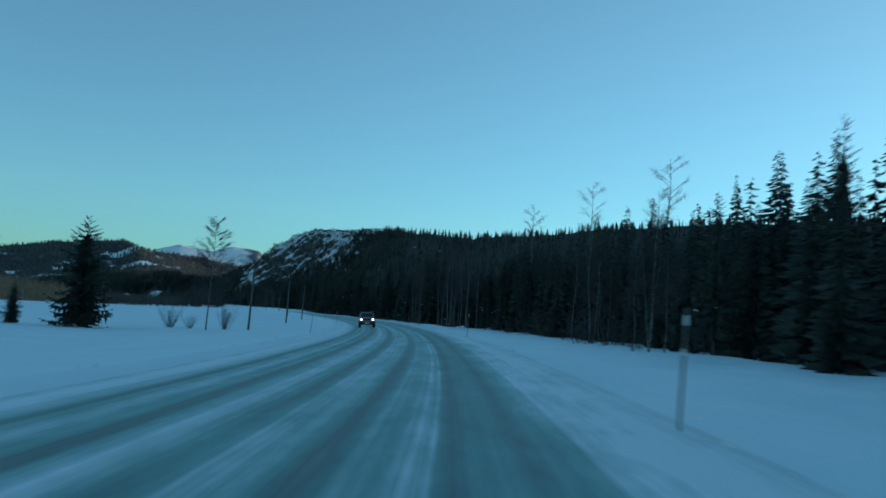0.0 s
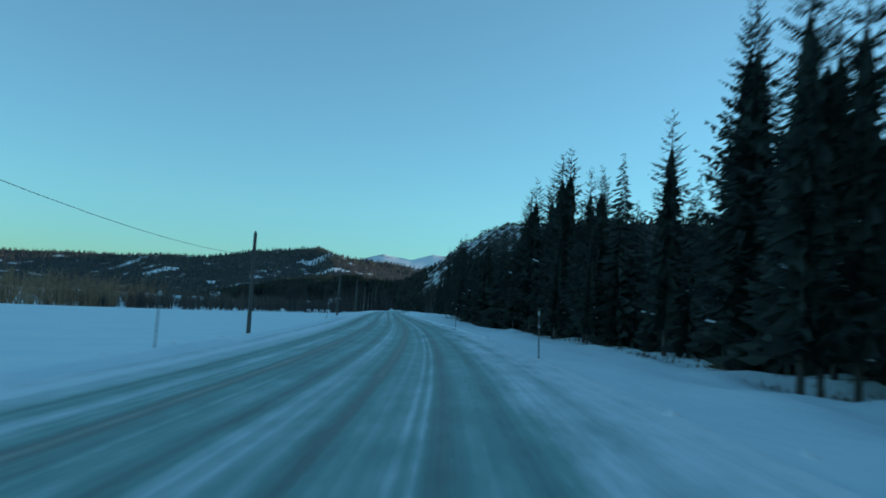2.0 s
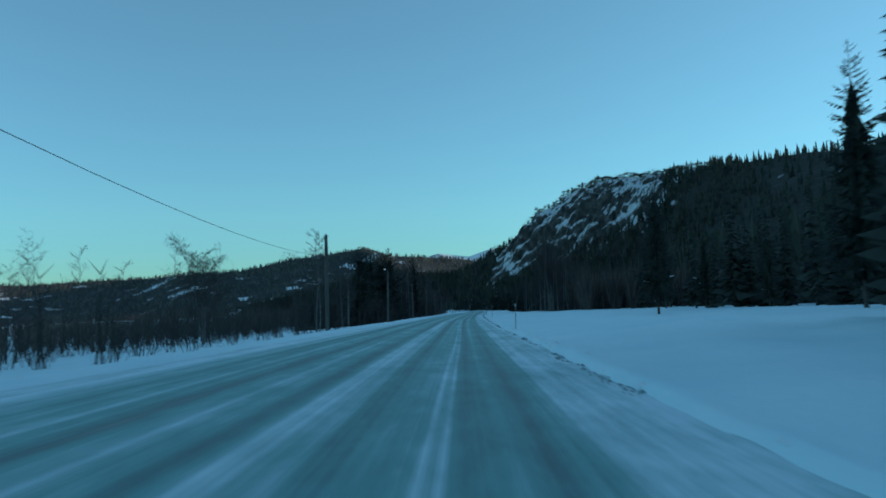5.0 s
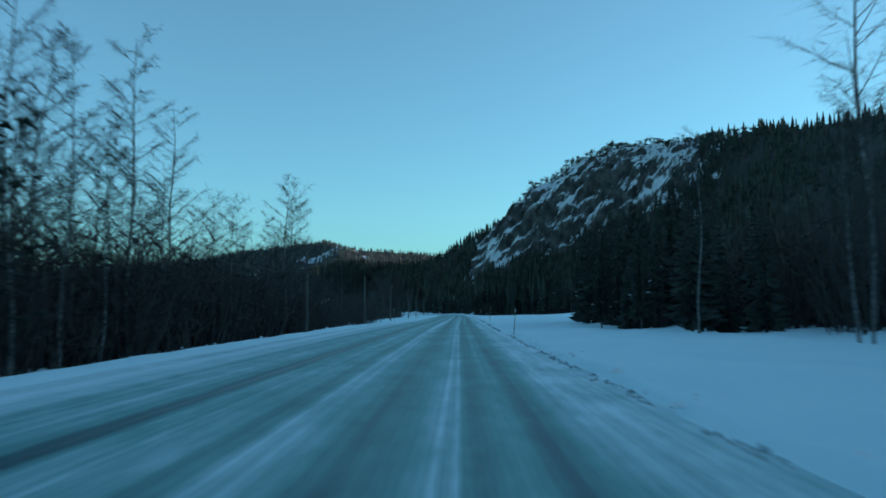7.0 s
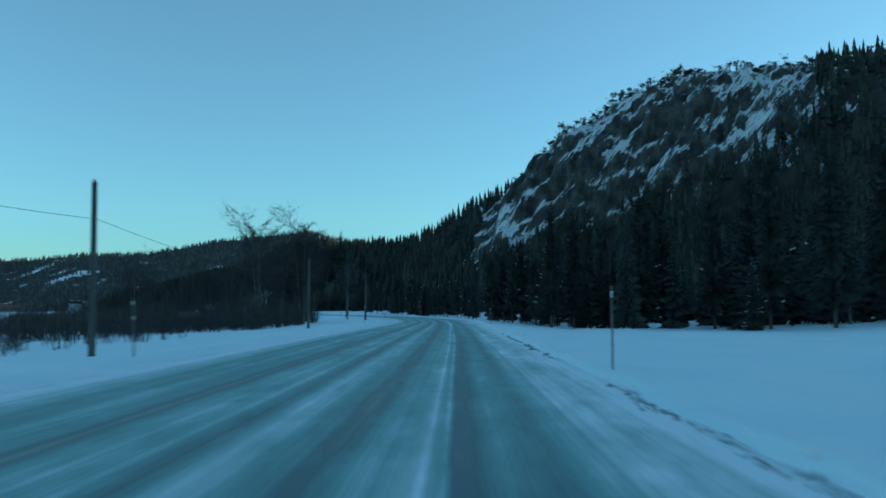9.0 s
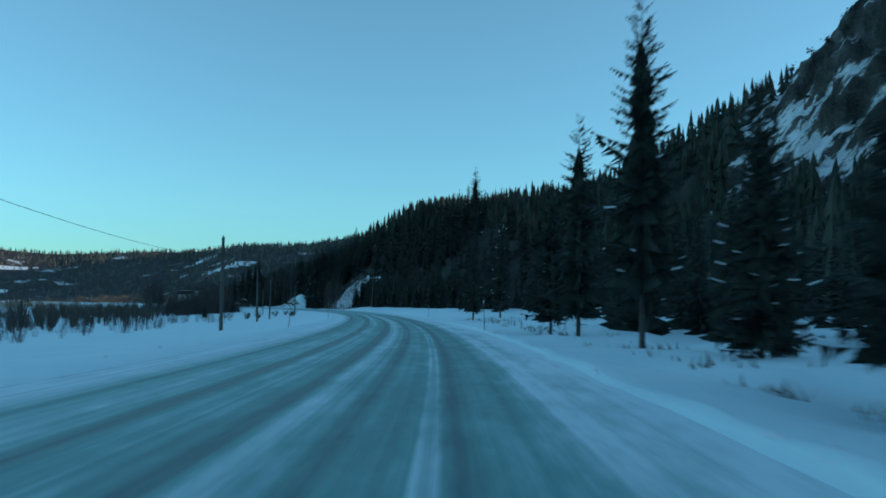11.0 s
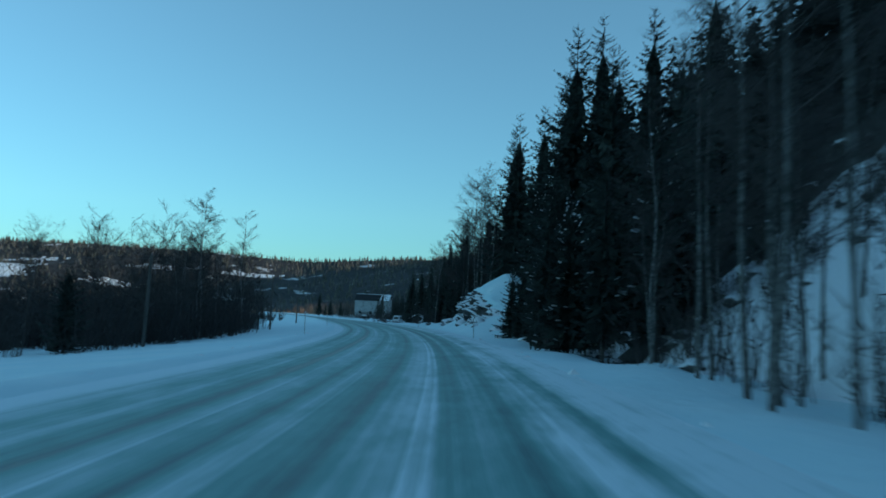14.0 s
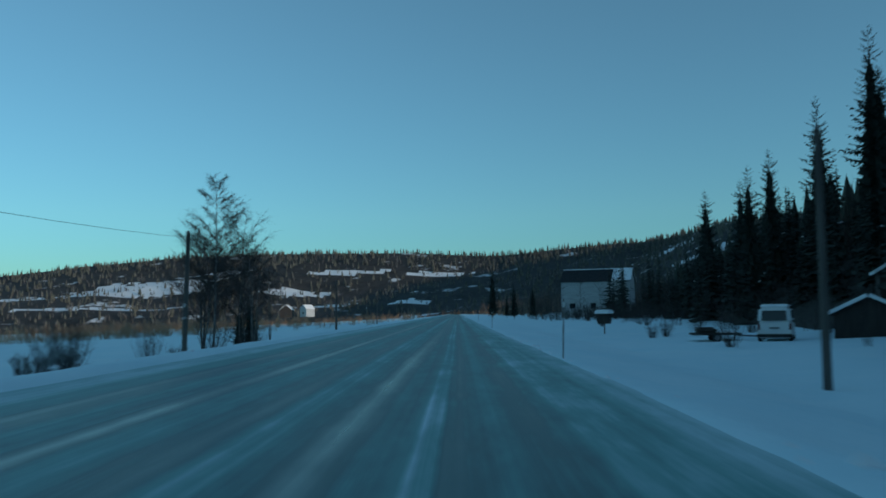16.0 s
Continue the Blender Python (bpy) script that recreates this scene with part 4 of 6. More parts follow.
# forest after the open field
wood(NEAR_SPRUCE + SNOWY_SPRUCE, 382, 398, 5.5, 10, 12, 0.45, 0.62)
plant(BIRCHES[1], 384.1, 6.9, 0.5)
for kind, s, l, k in ((SPRUCE[2], 384.3, 8.3, 0.82), (NEAR_SPRUCE[0], 382.7, 4.1, 0.77), (SNOWY_SPRUCE[0], 395.9, 4.4, 0.78), (SNOWY_SPRUCE[0], 391, 6.5, 0.72), (SNOWY_SPRUCE[1], 388.5, 4.8, 0.8),
                      (NEAR_SPRUCE[0], 386.5, 6.4, 0.72), (NEAR_SPRUCE[0], 383.6, 5.2, 0.76), (NEAR_SPRUCE[1], 385.4, 4.6, 0.72), (SPRUCE[0], 387.8, 7.4, 0.72), (NEAR_SPRUCE[0], 389.6, 5.4, 0.64), (NEAR_SPRUCE[1], 392.6, 4.6, 0.66), (SPRUCE[2], 385.6, 9.6, 0.78), (SPRUCE[0], 381, 10.4, 0.8), (SPRUCE[2], 379, 11.8, 0.85), (SPRUCE[2], 376.5, 13.0, 0.86), (SPRUCE[0], 382.5, 12.5, 0.88), (SPRUCE[2], 378, 15.8, 0.9), (SPRUCE[1], 374.5, 16.5, 0.95), (SNOWY_SPRUCE[1], 377.5, 10.6, 0.5)):
    plant(kind, s, l, k)
wood(NEAR_SPRUCE + SNOWY_SPRUCE[:1], 392, 397, 3.0, 5.0, 6, 0.55, 0.7)
wood(NEAR_SPRUCE + SNOWY_SPRUCE[:1], 397.5, 403, 3.4, 5.5, 7, 0.38, 0.5)
wood(NEAR_SPRUCE + SNOWY_SPRUCE[:1], 403, 432, 2.6, 5.0, 24, 0.36, 0.52, row=0.6)
for s, l, k in ((395.3, 2.6, 0.66), (396.7, 2.6, 0.66), (396.2, 3.4, 0.72), (394, 3.6, 0.66)):
    plant(NEAR_SPRUCE[1], s, l, k)
wood(SPRUCE[:4] + SNOWY_SPRUCE, 430, 470, 2.4, 5, 9, 0.5, 0.72, row=0.6)
# hillside along the second bend
wood(SPRUCE[:4] + SNOWY_SPRUCE[1:], 490, 544, 5.0, 7.5, 14, 0.4, 0.55, row=0.5)
wood([SPRUCE[4], SNOWY_SPRUCE[1], SPRUCE[3], SNOWY_SPRUCE[0]], 556, 566, 2.3, 5.0, 15, 0.36, 0.66)
wood(SPRUCE[:4], 561, 567, 3.0, 7, 9, 0.65, 0.9)
for s, l, k in ((571.2, 4.7, 0.9), (572.6, 4.9, 0.95), (574.0, 4.9, 0.9), (575.6, 5.2, 0.95), (573.0, 5.6, 1.0)):
    plant(SNOWY_SPRUCE[1], s, l, k)
for s, l, k in ((569.4, 5.0, 1.16), (571.2, 6.4, 1.16), (568, 7.2, 0.95), (566, 8.4, 0.9), (573, 7.6, 1.0)):
    plant(SPRUCE[2], s, l, k)
wood(BIRCHES[:2] + BIRCHES[4:], 546, 551.5, 2.2, 3.2, 14, 0.5, 0.75)
wood(BIRCHES, 546, 556, 2.8, 6.0, 16, 0.4, 0.7)
for s, l, k in ((575, 5.8, 0.82), (577, 6.3, 0.88), (579.5, 5.6, 0.82), (573.5, 6.7, 0.86), (582, 6.2, 0.85), (576, 7.4, 0.92)):
    plant(SPRUCE[int(rng.integers(3))], s, l, k)
for s, l, k in ((583, 3.9, 1.0), (585, 4.2, 1.08), (587, 4.4, 1.05), (590, 4.5, 1.0), (581.5, 4.3, 0.95), (594, 4.7, 0.95)):
    plant(BIRCHES[0 if k > 1 else 3], s, l, k * (1.2 if k > 1 else 1.45))
wood(BIRCHES, 584, 596, 5, 8, 6, 0.75, 1.0)
wood(SPRUCE[:4] + SNOWY_SPRUCE, 576, 587, 5.2, 7.2, 12, 0.5, 0.8)
wood(BIRCHES, 587, 606, 4.2, 7, 18, 0.75, 1.0)
wood(SPRUCE[:4], 588, 608, 4.8, 7, 11, 0.55, 0.8)
plant(BUSH[0], 588.5, 2.1, 0.8)
wood(SPRUCE[:4], 612, 642, 12, 16, 12, 0.55, 0.8)
wood(BIRCHES, 606, 622, 8.5, 12, 8, 0.6, 0.8)
plant(SPRUCE[4], 614.9, 4.6, 0.42)
plant(SPRUCE[4], 615.6, 5.0, 0.36)
wood(BUSH, 605, 622, 3.5, 9, 10, 0.4, 0.8)
wood(BUSH, 640, 680, 6, 12, 12, 0.5, 1.0)
wood(BUSH[:1] + BIRCHES[3:4], 676, 696, 7.5, 17, 22, 0.35, 0.9)
wood(SPRUCE[:4], 690, 712, 3.5, 8, 6, 0.35, 0.6)
for s, l, k in ((669, 15.3, 1.06), (673, 16.5, 1.0), (664, 16.0, 1.06), (659, 17.5, 1.02), (655, 18.2, 1.45), (662, 19.0, 1.26), (650, 16.5, 1.04), (647, 18.5, 1.26)):
    plant(SPRUCE[int(rng.integers(4))], s, l, k)

# left side
plant(SPRUCE[5], 39.5, -15.6, 1.0)
plant(SPRUCE[4], 40.2, -18.9, 0.6)
plant(BIRCHES[3], 41, -20.5, 0.9)
plant(BIRCHES[2], 42, -22.0, 0.8)
plant(FIELD_TREE, 44.4, -10.5, 1.0)
for s, l, k in ((46.4, -9.8, 1.1), (46.2, -12.7, 1.15), (46.0, -11.6, 0.7), (43.2, -16.2, 0.9)):
    plant(BUSH[0], s, l, k)
wood(BIRCHES + [BROAD], 178, 255, -22, -10, 22, 0.6, 0.9)
wood(BIRCHES, 230, 250, -10, -7, 5, 0.7, 0.9)
for s, l, k in ((265.2, -8.0, 1.2), (269.8, -7.8, 1.34), (281.2, -6.5, 0.84), (262, -8.6, 1.2), (258, -8.8, 1.2), (267.6, -9.6, 1.15)):
    plant(SPRUCE[5 if k > 1 else 2], s, l, k)
wood(BIRCHES, 271, 282, -13, -6.6, 22, 0.75, 1.05)
wood(BIRCHES[:2] + BIRCHES[4:], 282, 306, -11, -6.0, 50, 0.62, 0.95, row=0.4)
wood(NEAR_SPRUCE, 290, 308, -14, -10, 8, 0.25, 0.4)
wood(BIRCHES[1:4], 301, 330, -24, -9, 22, 0.6, 0.9)
wood(BIRCHES[2:3] + BIRCHES[:1], 306, 326, -14, -7.6, 26, 0.62, 0.86)
wood(BIRCHES[2:4] + [BUSH[0]], 335, 372, -34, -16, 10, 0.4, 0.6)
wood([BROAD, BIRCHES[2]], 405, 414, -12.5, -9.4, 9, 0.85, 1.1)
wood(BIRCHES + [BROAD], 410, 428, -24, -12.5, 16, 0.85, 1.2)
plant(BIRCHES[2], 417.2, -6.0, 1.14)
plant(BROAD, 404.5, -9.2, 1.35)
plant(BROAD, 399.5, -11.5, 1.3)
wood(BIRCHES + BUSH[:1], 425, 500, -30, -10, 14, 0.5, 0.75)
wood(BUSH, 498, 530, -14, -6.5, 16, 0.5, 1.0)
plant(SPRUCE[4], 541, -16, 0.75)
wood(BIRCHES[:4], 574, 598, -16, -8, 76, 0.66, 0.95)
wood(BIRCHES[:4], 560, 574, -16, -9, 8, 0.55, 0.75)
plant(SPRUCE[4], 566, -10.0, 0.75)
wood(BIRCHES[2:4] + [BROAD], 597, 609, -17, -9.5, 9, 0.55, 0.72)
wood(BIRCHES[2:3] + BUSH[:1], 648, 656, -10, -7, 7, 0.55, 0.75)
plant(FIELD_TREE, 650, -9.0, 1.06)
wood(BUSH, 628, 642, -8, -5.8, 8, 0.7, 1.1)
for s, l, k in ((620, -14.2, 1.35), (617.5, -16.4, 1.15)):
    plant(BROAD, s, l, k)
plant(BIRCHES[3], 627, -8.6, 0.62)
plant(SPRUCE[4], 651, -7.9, 0.5)
plant(SPRUCE[4], 652, -8.6, 0.42)


# ---------------------------------------------------------------- far woods, each one sheet of many small trees
def far_spruce_shapes(r, n=6):
    out = []
    for _ in range(n):
        vs, fs = [], []
        for z0, z1, w in ((0.0, 0.5, 0.20), (0.28, 0.76, 0.145), (0.55, 1.0, 0.085)):
            b = len(vs)
            vs.append((0, 0, z1))
            for k in range(6):
                a = 6.283 * k / 6 + r.uniform(-.3, .3)
                q = w * r.uniform(0.65, 1.25)
                vs.append((q * math.cos(a), q * math.sin(a), z0 + r.uniform(-.05, .05)))
            fs += [(b, b + 1 + k, b + 1 + (k + 1) % 6) for k in range(6)]
        out.append((np.array(vs), np.array(fs)))
    return out


def slope_spruce_shapes(r, n=6):
    out = []
    for _ in range(n):
        vs, fs = [], []
        for t in range(4):
            z0, z1 = 0.04 + t * 0.22, min(1.0, 0.37 + t * 0.22)
            w = 0.19 * (1 - t / 4.3)
            b = len(vs)
            vs.append((0, 0, z1))
            for k in range(8):
                a = 6.283 * k / 8 + r.uniform(-.15, .15)
                q = w * (r.uniform(0.85, 1.3) if k % 2 else r.uniform(0.35, 0.6))
                vs.append((q * math.cos(a), q * math.sin(a), z0 + (r.uniform(-.05, .0) if k % 2 else r.uniform(0.0, 0.06))))
            fs += [(b, b + 1 + k, b + 1 + (k + 1) % 8) for k in range(8)]
        out.append((np.array(vs), np.array(fs)))
    return out


def brush_shapes(r, n=5):
    """Leafless brush: curved stems with many side twigs."""
    out = []
    for _ in range(n):
        vs, fs = [], []
        for i in range(11):
            az, o = r.uniform(0, 6.283), r.uniform(0.05, 0.42)
            hh = r.uniform(0.55, 1.0)
            a = Vector((r.uniform(-.12, .12), r.uniform(-.12, .12), -0.05))
            e = a + Vector((math.cos(az) * o, math.sin(az) * o, hh))
            m = a.lerp(e, 0.5) + Vector((math.cos(az), math.sin(az), 0)) * 0.05
            sd = Vector((-math.sin(az), math.cos(az), 0)) * 0.006
            b = len(vs)
            vs += [a - sd, a + sd, m - sd * 0.7, m + sd * 0.7, e]
            fs += [(b, b + 1, b + 3), (b, b + 3, b + 2), (b + 2, b + 3, b + 4)]
            for k in range(5):
                f = a.lerp(m, r.uniform(0.5, 1)) if r.random() < 0.3 else m.lerp(e, r.random())
                d = Vector((r.uniform(-1, 1), r.uniform(-1, 1), r.uniform(0.1, 1.3))).normalized()
                q = d.orthogonal().normalized() * 0.006
                b = len(vs)
                vs += [f - q, f + q, f + d * r.uniform(0.08, 0.26)]
                fs.append((b, b + 1, b + 2))
        out.append((np.array([tuple(v) for v in vs]), np.array(fs)))
    return out


def thicket_shapes(r, n=6):
    """Slender bare birches for the depth of a thicket."""
    out = []
    for _ in range(n):
        vs, fs = [], []

        def twig(a, e, w):
            q = (e - a).orthogonal().normalized() * w
            b = len(vs)
            vs.extend((a - q, a + q, e))
            fs.append((b, b + 1, b + 2))
        lean = Vector((r.uniform(-.08, .08), r.uniform(-.08, .08), 1))
        for a in (0, 2.1, 4.2):
            b = len(vs)
            c = Vector((math.cos(a), math.sin(a), 0)) * 0.0065
            d = Vector((math.cos(a + 2.1), math.sin(a + 2.1), 0)) * 0.0065
            vs += [c - Vector((0, 0, 0.04)), d - Vector((0, 0, 0.04)), lean]
            fs.append((b, b + 1, b + 2))
        for i in range(20):
            q = 0.22 + 0.75 * (i + r.random()) / 20
            az = r.uniform(0, 6.283)
            d = Vector((math.cos(az), math.sin(az), r.uniform(0.6, 1.2))).normalized()
            a, g = lean * q, 0.30 * (1.15 - 0.8 * q) * r.uniform(0.55, 1.1)
            twig(a, a + d * g, 0.0022)
            for j in range(5):
                f = a + d * g * (0.2 + 0.8 * (j + r.random()) / 5)
                d2 = (d * 0.7 + Vector((r.uniform(-1, 1), r.uniform(-1, 1), r.uniform(-0.3, 0.9)))).normalized()
                g2 = g * r.uniform(0.25, 0.5)
                twig(f, f + d2 * g2, 0.0013)
                for k in range(4):
                    h = f + d2 * g2 * r.random()
                    twig(h, h + (d2 * 0.5 + Vector((r.uniform(-1, 1), r.uniform(-1, 1), r.uniform(-0.9, 0.6)))).normalized() * g2 * r.uniform(0.4, 1.0), 0.0013)
        out.append((np.array([tuple(v) for v in vs]), np.array(fs)))
    return out


def far_bare_shapes(r, n=6):
    out = []
    for _ in range(n):
        vs, fs = [], []
        for k in range(32):
            a, t = r.uniform(0, 6.283), r.uniform(0.0, 0.42)
            z0, z1 = r.uniform(0.0, 0.55), r.uniform(0.55, 1.0)
            x, y = math.cos(a) * t, math.sin(a) * t
            w = 0.011
            b = len(vs)
            vs += [(x * 0.2 - w * math.sin(a), y * 0.2 + w * math.cos(a), z0 * 0.8), (x * 0.2 + w * math.sin(a), y * 0.2 - w * math.cos(a), z0 * 0.8), (x, y, z1), ]
            fs.append((b, b + 1, b + 2))
        out.append((np.array(vs), np.array(fs)))
    return out


def far_pine_shapes(r, n=5):
    out = []
    for _ in range(n):
        vs, fs = [], []
        tube(vs, fs, [(0, 0, -0.1), (0.02, 0, 0.68)], [0.028, 0.018], 3)
        fs = [t for f in fs for t in ((f[0], f[1], f[2]), (f[0], f[2], f[3]))]
        for k in range(34):
            c = Vector((r.gauss(0, 0.11), r.gauss(0, 0.11), 0.76 + r.gauss(0, 0.085)))
            b = len(vs)
            for _ in range(3):
                vs.append(c + Vector((r.uniform(-.12, .12), r.uniform(-.12, .12), r.uniform(-.09, .09))))
            fs.append((b, b + 1, b + 2))
        out.append((np.array([tuple(v) for v in vs]), np.array(fs)))
    return out


def far_wood(name, shapes, spots, mat, label):
    """spots: x, y, z, height. One joined mesh."""
    vs, fs, base = [], [], 0
    for x, y, z, h in spots:
        v, f = shapes[int(rng.integers(len(shapes)))]
        a = rng.uniform(0, 6.28)
        w = h * rng.uniform(0.8, 1.25)
        q = np.empty_like(v)
        q[:, 0] = x + (v[:, 0] * math.cos(a) - v[:, 1] * math.sin(a)) * w
        q[:, 1] = y + (v[:, 0] * math.sin(a) + v[:, 1] * math.cos(a)) * w
        q[:, 2] = z + v[:, 2] * h
        vs.append(q)
        fs.append(f + base)
        base += len(v)
    vs, fs = np.concatenate(vs), np.concatenate(fs)
    me = bpy.data.meshes.new(name)
    me.from_pydata(vs.tolist(), [], fs.tolist())
    me.materials.append(mat)
    return tagged(new(name, me), label, "woodland", kind="stuff")


def mid_spruce_shapes(r, n=7, fronds=4, step=0.0345, slim=0.62):
    """Plainer spruces for the depth of the forest: whorls of drooping fronds of a few faces each."""
    out = []
    for _ in range(n):
        vs, fs = [], []
        wide = r.uniform(0.13, 0.19)
        z = r.uniform(0.05, 0.14)
        vs += [(-0.012, 0, -0.04), (0.012, 0.008, -0.04), (0, -0.012, -0.04), (0, 0, 1.0)]
        fs += [(0, 1, 3), (1, 2, 3), (2, 0, 3)]
        while z < 0.975:
            reach = wide * (1 - z) ** 0.8 + 0.008
            off = r.uniform(0, 6.28)
            z0 = z
            for i in range(fronds):
                z = z0 + r.uniform(-0.024, 0.024)
                a = off + i * 6.283 / fronds + r.uniform(-.4, .4)
                q = reach * r.uniform(0.45, 1.25)
                d = q * r.uniform(0.25, 0.6) * (1 - z * 0.9)
                ca, sa = math.cos(a), math.sin(a)
                w = q * slim
                b = len(vs)
                vs += [(0, 0, z + 0.012), (ca * q * .6 - sa * w, sa * q * .6 + ca * w, z - d), (ca * q, sa * q, z - d * 0.6), (ca * q * .6 + sa * w, sa * q * .6 - ca * w, z - d)]
                fs += [(b, b + 1, b + 2), (b, b + 2, b + 3)]
            z = z0 + step * r.uniform(0.78, 1.22)
        out.append((np.array(vs), np.array(fs)))
    return out


FM = mid_spruce_shapes(random.Random(4), fronds=5, slim=0.42)
FN = mid_spruce_shapes(random.Random(5), 6, 11, 0.030, 0.10)
mid, near_mid = [], []


def depth_wood(s0, s1, l0, l1, count, lo, hi):
    r = random.Random(int(s0 * 31 + s1 * 17 + l0 * 101 + l1 * 57) + count)
    for _ in range(count):
        s, l = r.uniform(s0, s1), r.uniform(l0, l1)
        x, y = place(s, l)
        (near_mid if abs(l) < 7.2 or s < 62 and l < 11 else mid).append((x, y, height(x, y, s, l) - 0.1, r.uniform(lo, hi)))


depth_wood(-10, 62, 10, 15, 110, 5.6, 6.8)
depth_wood(2, 32, 6.4, 11, 84, 3.2, 4.1)
depth_wood(32, 40, 6.2, 11, 42, 3.7, 4.7)
depth_wood(40, 60, 5.8, 11, 80, 4.1, 5.3)
depth_wood(62, 104, 6, 16, 80, 3.8, 5.6)
depth_wood(60, 82, 4.6, 8, 40, 3.4, 5.2)
depth_wood(104, 146, 5.5, 16, 90, 3.8, 5.4)
depth_wood(146, 159, 6.0, 16, 40, 4.6, 7.0)
depth_wood(84, 122, 4.7, 7.2, 70, 3.4, 5.2)
depth_wood(112, 158, 4.6, 8, 50, 3.4, 5.6)
depth_wood(208, 256, 12, 26, 60, 3.5, 6.0)
depth_wood(256, 300, 20, 30, 50, 3.0, 4.6)
depth_wood(255, 283, -15, -9, 34, 2.4, 4.4)
depth_wood(196, 205, 6.2, 12, 22, 4.6, 6.2)
depth_wood(300, 311, 9, 24, 40, 3.5, 5.8)
depth_wood(380, 402, 5.2, 20, 50, 3.6, 5.4)
depth_wood(402, 480, 5.2, 20, 130, 2.8, 4.2)
depth_wood(480, 534, 6.5, 22, 165, 3.4, 5.2)
depth_wood(567, 584, 6.4, 9, 40, 3.0, 5.5)
depth_wood(563, 582, 7.5, 12, 50, 4.5, 7.2)
depth_wood(289, 303, 4.6, 9, 34, 2.0, 4.2)
depth_wood(520, 544, 4.6, 8, 70, 2.4, 4.6)
depth_wood(520, 546, 8, 16, 60, 3.2, 5.2)
depth_wood(490, 522, 4.9, 8, 50, 2.6, 4.6)
depth_wood(557, 567, 3.8, 6.4, 30, 2.2, 4.6)
depth_wood(579, 592, 5.4, 9, 40, 2.4, 4.6)
depth_wood(587, 608, 5.0, 9, 50, 2.6, 4.8)
depth_wood(534, 566, 9.5, 22, 75, 4.2, 7.0)
depth_wood(566, 606, 6, 20, 105, 4.0, 6.4)
depth_wood(606, 645, 13.5, 22, 60, 3.4, 5.2)
depth_wood(608, 636, 9.2, 14, 80, 2.0, 3.8)
depth_wood(630, 700, 12.5, 20, 90, 2.6, 5.0)
depth_wood(606, 700, 17, 30, 95, 4.0, 6.0)
far_wood("forest_edge", FN, near_mid, NEEDLE, "young dark spruces crowding the forest edge")
far_wood("forest_depth", FM, mid, NEEDLE, "dense dark spruce forest behind the roadside trees")
FSL, FBR = slope_spruce_shapes(random.Random(6)), brush_shapes(random.Random(8))
FS, FB, FP = far_spruce_shapes(random.Random(1)), far_bare_shapes(random.Random(2)), far_pine_shapes(random.Random(3))
spots, bare_spots, pine_spots, meadow_edge = [], [], [], []
for i in range(11500):
    u, v = rng.uniform(0, len(PAIRS) - 3.2), rng.uniform(0.05, 1.18)
    rock = 9.9 < u < 14.9 and 0.46 + 0.05 * max(0, u - 10.4) < v < 0.995
    if rock and rng.random() > 0.02:
        continue
    x, y, z, rk = mountain_point(u, v)
    s, l = to_road(x, y)
    if l < 20 or (s > 543 and s < 560 and v < 0.22):
        continue
    if rock:
        pine_spots.append((x, y, z - 0.2, rng.uniform(1.2, 2.6)))
    elif 9.9 < u < 15.6 and v > 0.9:
        pine_spots.append((x, y, z - 0.2, rng.uniform(1.6, 3.0)))
    elif rng.random() < 0.07:
        bare_spots.append((x, y, z - 0.3, rng.uniform(3.0, 5.0)))
    else:
        spots.append((x, y, z - 0.3, rng.uniform(3.2, 5.8) if u < 7 else rng.uniform(2.6, 4.3) if u < 9.8 else rng.uniform(3.0, 5.6)))
for i in range(190):
    x, y, z, rk = mountain_point(rng.uniform(9.8, 15.3), rng.uniform(0.96, 1.10))
    pine_spots.append((x, y, z - 0.2, rng.uniform(1.7, 3.1)))
# level forest between the roadside trees and the mountain's foot
for i in range(4700):
    s, l = rng.uniform(-60, 500), rng.uniform(17, 82)
    if 146 < s < 200 and l < 34 or 306 < s < 380 and l < 52:
        continue
    x, y = place(s, l)
    z = height(x, y, s, l)
    if z < 7:
        (meadow_edge if 290 < s < 400 and l < 85 else spots).append((x, y, z - 0.2, rng.uniform(4.0, 7.0)))
far_wood("meadow_spruce_wood", FM, meadow_edge, NEEDLE, "dark spruce forest behind the open meadow")
far_wood("far_spruce_wood", FSL, spots, NEEDLE_FAR, "dense dark spruce forest on the mountainside")
far_wood("far_pine_wood", FP, pine_spots, PINE, "small round-topped pines along the cliff edge")
# hills across the valley
hill_spruce, hill_bare = [], []
hv = np.array(hill_vs).reshape(hill_nu, hill_nv, 3)
for i in range(15500):
    a, b = rng.uniform(0, hill_nu - 1.01), rng.uniform(0.16, 0.93) * hill_nv if rng.random() < 0.8 else rng.uniform(0.31, 0.41) * hill_nv
    i0_, j0_ = int(a), int(b)
    fa, fb = a - i0_, b - j0_
    p = hv[i0_, j0_] * (1 - fa) * (1 - fb) + hv[i0_ + 1, j0_] * fa * (1 - fb) + hv[i0_, j0_ + 1] * (1 - fa) * fb + hv[i0_ + 1, j0_ + 1] * fa * fb
    if clearing(p[0], p[1]) > 0 and rng.random() > 0.3:
        continue
    (hill_bare if rng.random() < 0.34 + (0.3 if b > 0.7 * hill_nv else 0) else hill_spruce).append((p[0], p[1], p[2] - 0.4, rng.uniform(2.8, 5.0)))
